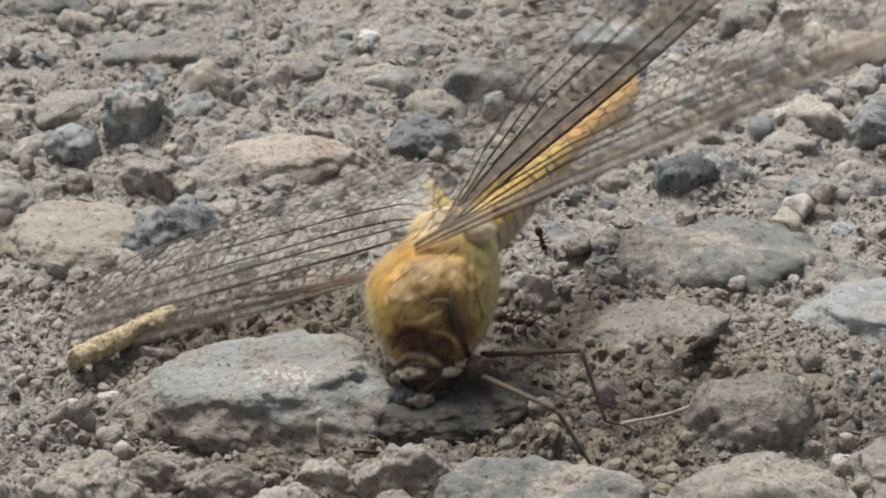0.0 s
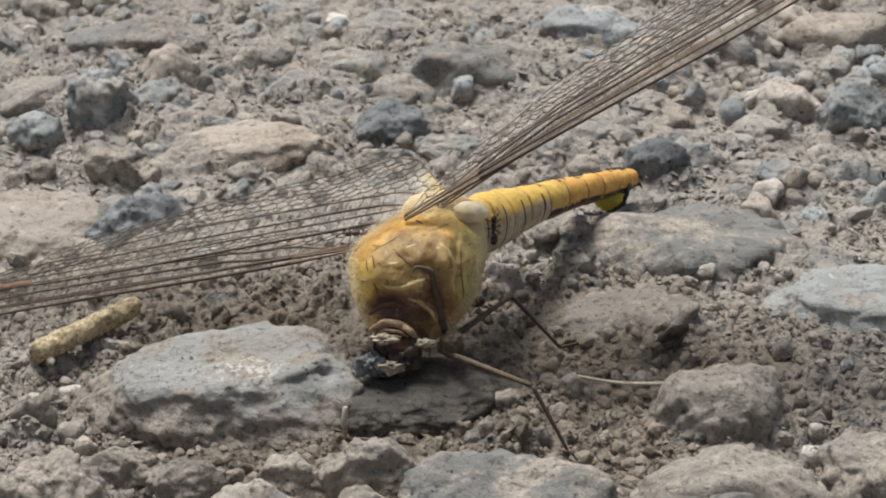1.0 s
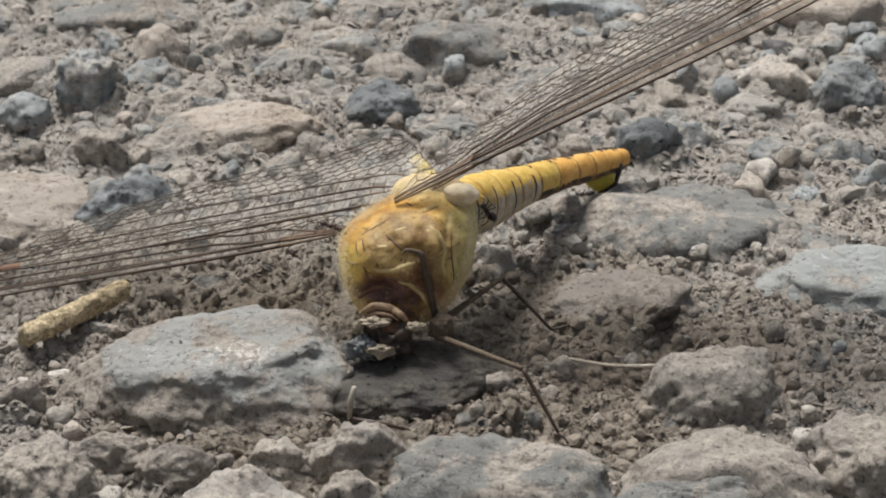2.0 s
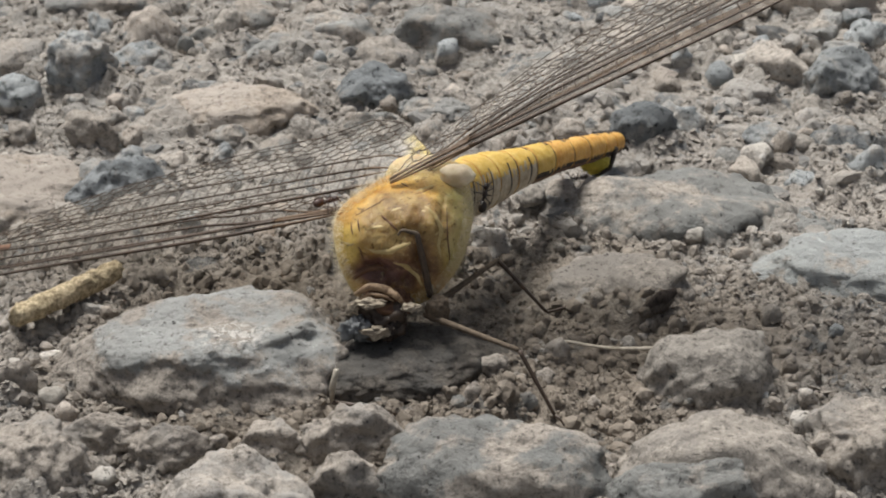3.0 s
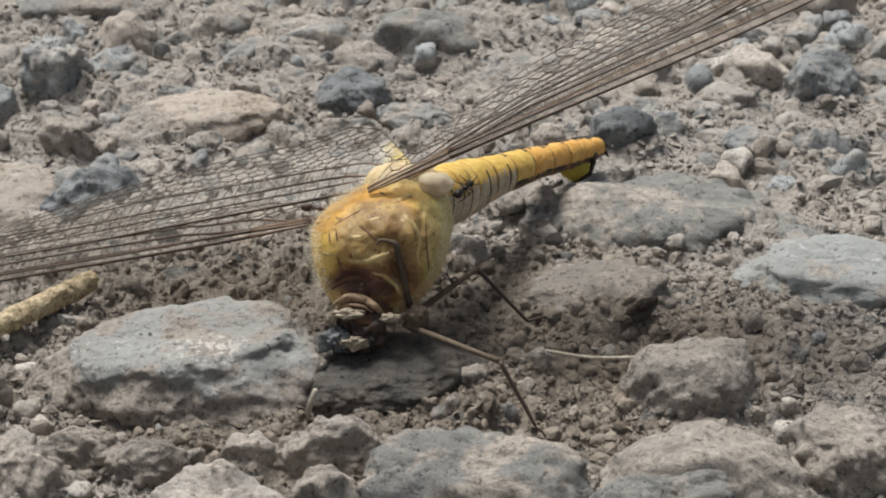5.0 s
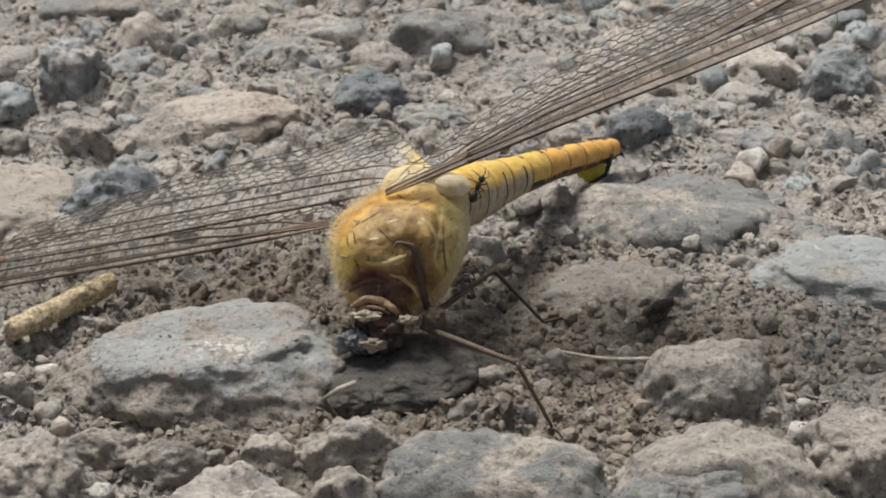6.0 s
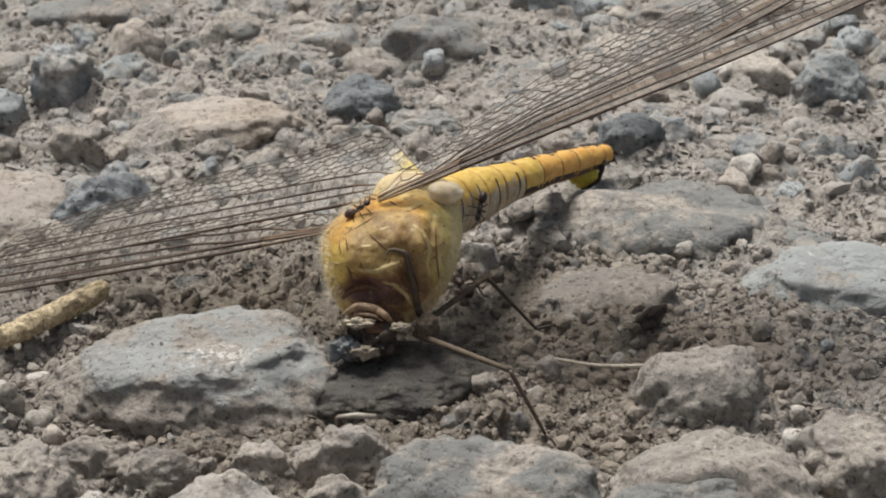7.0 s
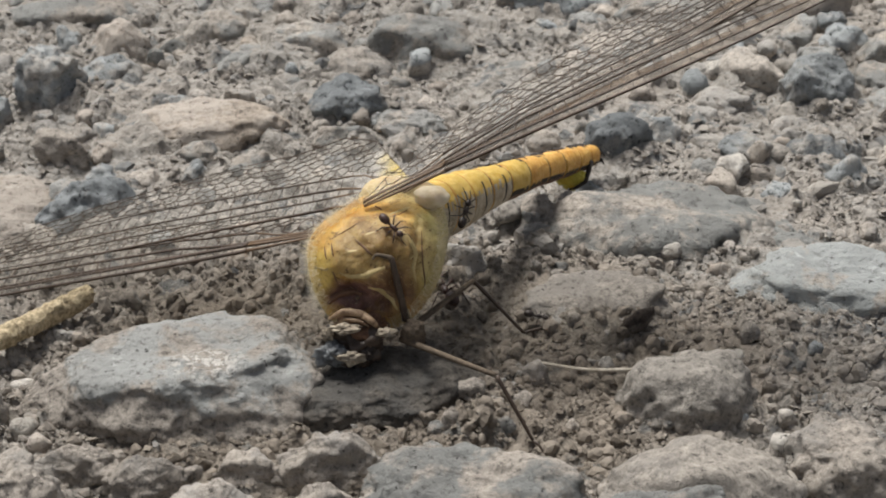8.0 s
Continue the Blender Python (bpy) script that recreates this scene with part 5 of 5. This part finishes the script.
# ---- torn-off leg that an ant drags behind the front stone ----
TORN = plain_material("bleached_chitin", (0.22, 0.19, 0.15), (0.42, 0.38, 0.31), 0.7, 0.5, 0.4, 0.05)


def make_torn_leg():
    ob = new("torn_leg")
    ob.empty_display_size = 0.001
    tagged(ob, "torn-off insect leg, pale end bent, dragged over dirt", "insect leg")
    pts = np.array([(0, 0, 0), (2.2, 0, 0.1), (4.4, 0, -0.1)], float)
    part("dark_piece", mesh_of("dark_piece", *tube(pts, (0.16, 0.14, 0.08), 7), LEG), ob, "thin dark shin")
    pts = np.array([(0, 0, 0), (-0.15, 0, 1.2), (-0.1, 0, 2.4)], float)
    part("pale_piece", mesh_of("pale_piece", *tube(pts, (0.12, 0.2, 0.17), 8), TORN), ob, "pale thick end")
    return ob


torn_leg = make_torn_leg()


# ---- what moves ----
def motions():
    rest = Matrix.Translation(Vector(PIVOT) * MM)
    turn = Matrix.Rotation(radians(2.9), 4, "Z") @ Matrix.Rotation(radians(-7.0), 4, "Y") @ Matrix.Rotation(radians(9.0), 4, "X")
    tip_up = Matrix.Translation(Vector(PIVOT) * MM + Vector((-0.5, -1.0, -0.5)) * MM) @ turn
    walk(dragonfly, [(0.0, tip_up), (0.1, rest), (0.2, rest), (8.0, rest)])
    # the tail starts raised and drops at once
    root = Matrix.Translation(Vector(AB_FROM - PIVOT) * MM)
    lift = root @ Matrix.Rotation(radians(8), 4, Vector(np.cross(AB_TO - AB_FROM, (0, 0, 1))))
    walk(abdomen, [(0.0, lift), (0.1, root), (0.2, root), (8.0, root)])
    # the legs keep their grip while the body tips; one hind leg springs back at 0.55 s
    def leg_rows(leg, shin, hip, knee, foot, poses):
        """poses: seconds, hip, knee and foot in the world; the pieces keep their lengths."""
        hip, knee, foot = Vector(hip), Vector(knee), Vector(foot)
        rows, shin_rows = [], []
        for t, h, k, f in poses:
            h, k, f = Vector(h), Vector(k), Vector(f)
            root = tip_up if t == 0.0 else rest
            turn = (knee - hip).rotation_difference(k - h).to_matrix().to_4x4()
            world_leg = Matrix.Translation(h * MM) @ turn
            rows.append((t, root.inverted() @ world_leg))
            at = h + (k - h).normalized() * (knee - hip).length
            turn2 = (foot - knee).rotation_difference(f - at).to_matrix().to_4x4()
            shin_rows.append((t, world_leg.inverted() @ Matrix.Translation(at * MM) @ turn2))
        walk(leg, rows)
        walk(shin, shin_rows)

    a = (HIP_A, KNEE_A, FOOT_A)
    leg_rows(leg_a, shin_a, *a, [(0.0, (1.0, -3.2, 3.6), (6.6, -8.4, 3.8), (9.0, -10.2, 0.7)), (0.1, *a), (0.3, *a), (8.0, *a)])
    b = (HIP_B, KNEE_B, FOOT_B)
    before = (HIP_B, (8.7, -2.7, 5.0), (10.3, -5.9, 0.7))
    leg_rows(leg_b, shin_b, *b, [(0.0, (1.9, -1.4, 3.7), (8.4, -2.8, 4.9), (10.3, -6.6, 0.8)), (0.1, *before), (0.3, *before), (0.5, *before), (0.57, HIP_B, (7.6, 3.6, 5.0), (11.0, 1.0, 2.6)), (0.65, *b), (0.8, *b), (8.0, *b)])
    end = (0.0177, -0.0020, 0.0013)
    low, free = pose(*end, 0, 0, 34), pose(*end, 0, 0, -4)
    walk(straw, [(0.0, low), (0.3, low), (0.5, low), (0.6, pose(*end, 0, 5, -9)), (0.7, free), (0.8, free), (8.0, free)])

    # the raised wings sink and lift a little
    def sway(base, span, first, *rows):
        at = Vector(np.array(base) - PIVOT) * MM
        out = []
        for t, a in ((0.0, first[0]), *rows):
            spread = Matrix.Rotation(radians(first[1] if t == 0.0 else 0), 4, Vector(span))
            out.append((t, Matrix.Translation(at) @ Matrix.Rotation(radians(a), 4, "Y") @ spread @ Matrix.Translation(-at)))
        return out

    swing = ((0.1, -4.5), (1.0, -4.5), (1.5, -1.1), (2.8, -0.2), (3.5, 0.0), (4.5, 1.3), (5.8, 3.2), (6.5, 3.9), (7.0, 3.5), (8.0, 1.7))
    walk(wing_rf, sway((-0.9, 2.0, 11.2), (0.84, 0.05, 0.42), (9.0, 4.0), *swing))
    walk(wing_rh, sway((0.9, 4.2, 10.6), (0.79, 0.12, 0.45), (-6.0, 46.0), *swing))

    # ants: seconds, place, what is up for them and where they head
    def stand(t, at, up, head):
        p = np.array(at, float) - PIVOT
        u, v = p[0], 0.47 * p[1] + 0.88 * p[2]
        near = math.hypot(u - MIDDLE[0], v - MIDDLE[1]) / float(rim(math.atan2(v - MIDDLE[1], u - MIDDLE[0])))
        if p[2] > 4 and near < 0.97:
            at = skin(u, v, 0.12) + PIVOT
        up = Vector(up).normalized()
        x = (Vector(head) - up * up.dot(Vector(head))).normalized()
        m = Matrix((x, up.cross(x), up)).transposed().to_4x4()
        return t, Matrix.Translation(Vector(at) * MM) @ m

    level = (0.1, 0.0, 1.0)
    walk(ant_wing, [
        stand(0.0, (-3.6, 6.6, 8.2), level, (-1, 0.1, 0)),
        stand(1.0, (-4.2, 5.0, 8.3), level, (-1, -0.3, 0)),
        stand(1.5, (-5.0, 3.6, 8.2), level, (-1, -0.2, 0)),
        stand(3.0, (-5.2, 4.1, 8.4), level, (0.7, 0.6, 0)),
        stand(3.5, (-4.5, 4.9, 8.5), level, (1, 0.1, 0)),
        stand(4.5, (-4.4, 3.9, 8.5), level, (1, 0.0, 0)),
        stand(5.8, (-4.2, 4.7, 8.6), level, (1, -0.2, 0)),
        stand(6.0, (-3.9, 4.4, 8.8), level, (0.8, -0.5, 0.2)),
        stand(6.4, (-3.2, 3.7, 9.5), (-0.7, -0.15, 0.7), (0.8, 0.2, 0.6)),
        stand(6.6, (-2.4, 3.2, 10.3), (-0.6, 0.0, 0.8), (0.9, -0.3, 0.5)),
        stand(7.0, (-1.9, 2.0, 10.4), (-0.6, -0.05, 0.8), (0.9, -0.1, 0.4)),
        stand(7.2, (-1.0, 1.1, 10.6), (-0.4, -0.5, 0.8), (0.9, -0.4, 0.2)),
        stand(7.5, (-0.5, 0.5, 10.5), (-0.1, -0.55, 0.85), (0.9, -0.3, -0.2)),
        stand(8.0, (0.9, 0.2, 10.6), (0.05, -0.7, 0.7), (0.7, -0.4, -0.6)),
    ])
    side = (0.78, -0.6, 0.15)
    walk(ant_waist, [
        stand(0.0, (5.6, 7.0, 8.2), side, (0.1, 0.3, -1)),
        stand(0.5, (4.5, 5.6, 9.0), side, (-0.3, -0.3, 0.9)),
        stand(1.0, (4.6, 6.2, 8.5), side, (0.2, 0.1, 1)),
        stand(1.5, (4.8, 6.4, 8.4), side, (-0.5, -0.5, 0.4)),
        stand(3.0, (4.9, 6.6, 8.0), side, (0.3, 0.3, 0.8)),
        stand(3.5, (5.2, 7.4, 7.4), side, (-0.4, -0.3, 0.7)),
        stand(4.0, (5.3, 7.0, 8.5), side, (0.6, 0.7, 0.3)),
        stand(4.5, (5.2, 7.0, 8.7), side, (0.6, 0.7, 0.1)),
        stand(5.8, (4.7, 6.5, 9.6), side, (0.6, 0.7, 0.5)),
        stand(6.0, (4.7, 6.4, 9.5), side, (0.5, 0.6, 0.6)),
        stand(6.4, (5.2, 7.0, 8.9), side, (-0.1, 0.1, -1)),
        stand(7.0, (5.4, 7.2, 8.2), side, (-0.4, -0.4, -0.8)),
        stand(7.2, (5.7, 7.6, 8.5), side, (0.2, 0.3, 0.9)),
        stand(7.5, (5.6, 7.6, 7.8), side, (0.1, 0.2, 1)),
        stand(8.0, (5.3, 7.2, 8.0), side, (0.5, 0.5, 0.8)),
    ])
    walk(ant_rock, [
        stand(0.0, (-2.0, 8.0, 0.9), level, (-1, 0, 0)),
        stand(5.0, (-2.4, 6.5, 0.8), level, (-1, -0.5, 0)),
        stand(5.8, (-4.3, 3.6, 0.7), level, (-1, -0.1, 0)),
        stand(6.0, (-5.1, 3.8, 0.8), level, (0.2, 1, 0)),
        stand(6.4, (-4.8, 4.1, 0.8), level, (0.3, 1, 0)),
        stand(6.6, (-5.3, 3.5, 0.8), level, (0.3, 1, 0)),
        stand(6.8, (-5.2, 2.6, 0.8), level, (0.9, 0.4, 0)),
        stand(7.0, (-6.3, 2.3, 0.9), level, (1, 0.0, 0)),
        stand(7.2, (-6.0, 3.0, 0.8), level, (1, 0.1, 0)),
        stand(7.5, (-3.4, 2.8, 0.9), level, (1, 0.2, 0)),
        stand(8.0, (-2.6, 3.4, 0.9), level, (1, 0.3, 0)),
    ])
    walk(ant_ground, [
        stand(0.0, (4.0, 7.5, 0.9), level, (1, -0.25, 0)),
        stand(0.3, (5.2, 9.2, 0.8), level, (1, -0.3, 0)),
        stand(0.5, (5.5, 9.9, 0.8), level, (1, -0.4, 0)),
        stand(0.7, (4.3, 9.9, 0.8), level, (-0.8, 0.4, 0)),
        stand(1.0, (2.6, 9.2, 0.8), level, (-1, 0.1, 0)),
        stand(5.6, (2.8, 9.0, 0.8), level, (0.9, -0.4, 0)),
        stand(6.2, (4.1, 9.2, 0.8), level, (-0.3, 1, 0)),
        stand(7.0, (4.4, 8.6, 0.8), level, (-0.4, 1, 0)),
        stand(8.0, (4.3, 8.0, 0.8), level, (-0.4, 1, 0)),
    ])
    walk(ant_leg, [
        stand(0.0, (12.6, 24.2, 0.5), level, (-1, 0, 0)),
        stand(5.4, (12.4, 24.0, 0.5), level, (-0.5, -1, 0)),
        stand(6.4, (11.6, 13.0, 0.9), level, (-0.2, -1, 0)),
        stand(6.9, (10.9, 8.5, 0.9), level, (-0.5, -1, 0)),
        stand(7.2, (11.4, 4.3, 0.9), level, (-1, -0.1, 0)),
        stand(7.5, (10.0, 4.5, 0.9), level, (1, 0.3, 0)),
        stand(8.0, (10.4, 5.0, 0.9), level, (1, -0.3, 0)),
    ])

    # the torn leg: seconds, its bend, the way of its dark and of its pale piece
    def bent(t, at, dark, pale):
        x = Vector(dark).normalized()
        z = Vector(pale)
        z = (z - x * x.dot(z) + Vector((0, -0.02, 0))).normalized()
        m = Matrix((x, z.cross(x), z)).transposed().to_4x4()
        return t, Matrix.Translation(Vector(at) * MM) @ m

    walk(torn_leg, [
        bent(0.0, (-8.05, -8.60, 0.54), (1.00, 0.00, 0.01), (-0.14, -0.00, 0.99)),
        bent(0.3, (-6.86, -8.60, 0.82), (0.99, 0.00, 0.12), (-0.15, 0.00, 0.99)),
        bent(1.0, (-4.37, -8.60, 1.06), (1.00, -0.00, -0.06), (-0.15, -0.00, 0.99)),
        bent(1.5, (-3.68, -8.60, 1.46), (0.98, 0.00, -0.18), (0.12, 0.00, 0.99)),
        bent(1.7, (-3.52, -8.60, 1.24), (0.99, 0.00, -0.13), (0.13, -0.00, 0.99)),
        bent(2.8, (-3.53, -8.60, 2.08), (0.86, 0.00, -0.51), (-0.23, 0.00, 0.97)),
        bent(3.0, (-4.29, -8.60, 1.26), (0.98, 0.00, -0.19), (-0.34, 0.00, 0.94)),
        bent(3.5, (-4.44, -8.60, 0.30), (0.96, 0.00, -0.27), (-0.87, 0.00, 0.49)),
        bent(4.7, (-4.40, -8.60, 0.30), (0.98, -0.00, -0.18), (-0.58, 0.00, 0.82)),
        bent(5.8, (-4.95, -8.60, 3.01), (0.54, 0.00, -0.84), (0.76, 0.00, -0.65)),
        bent(5.9, (-4.76, -8.60, 3.04), (0.50, 0.00, -0.87), (0.81, -0.00, -0.58)),
        bent(6.1, (-4.43, -8.60, 1.86), (0.44, 0.00, -0.90), (1.00, 0.00, -0.02)),
        bent(6.3, (-3.64, -8.60, 1.81), (0.14, 0.00, -0.99), (0.92, 0.00, 0.38)),
        bent(6.7, (-3.23, -8.60, 2.65), (0.12, 0.00, -0.99), (1.00, 0.00, -0.04)),
        bent(7.0, (-3.29, -8.60, 1.73), (-0.03, -0.00, -1.00), (1.00, 0.00, 0.01)),
        bent(7.3, (-1.01, -8.60, 3.11), (-0.51, 0.00, -0.86), (1.00, 0.00, -0.03)),
        bent(7.5, (1.36, -8.60, 1.72), (-0.90, 0.00, -0.44), (0.99, 0.00, -0.11)),
        bent(7.8, (2.96, -8.60, 0.91), (-0.94, 0.00, -0.35), (0.99, 0.00, 0.14)),
        bent(8.0, (3.45, -8.60, -0.00), (-0.96, 0.00, -0.28), (0.98, 0.00, 0.21)),
    ])


motions()
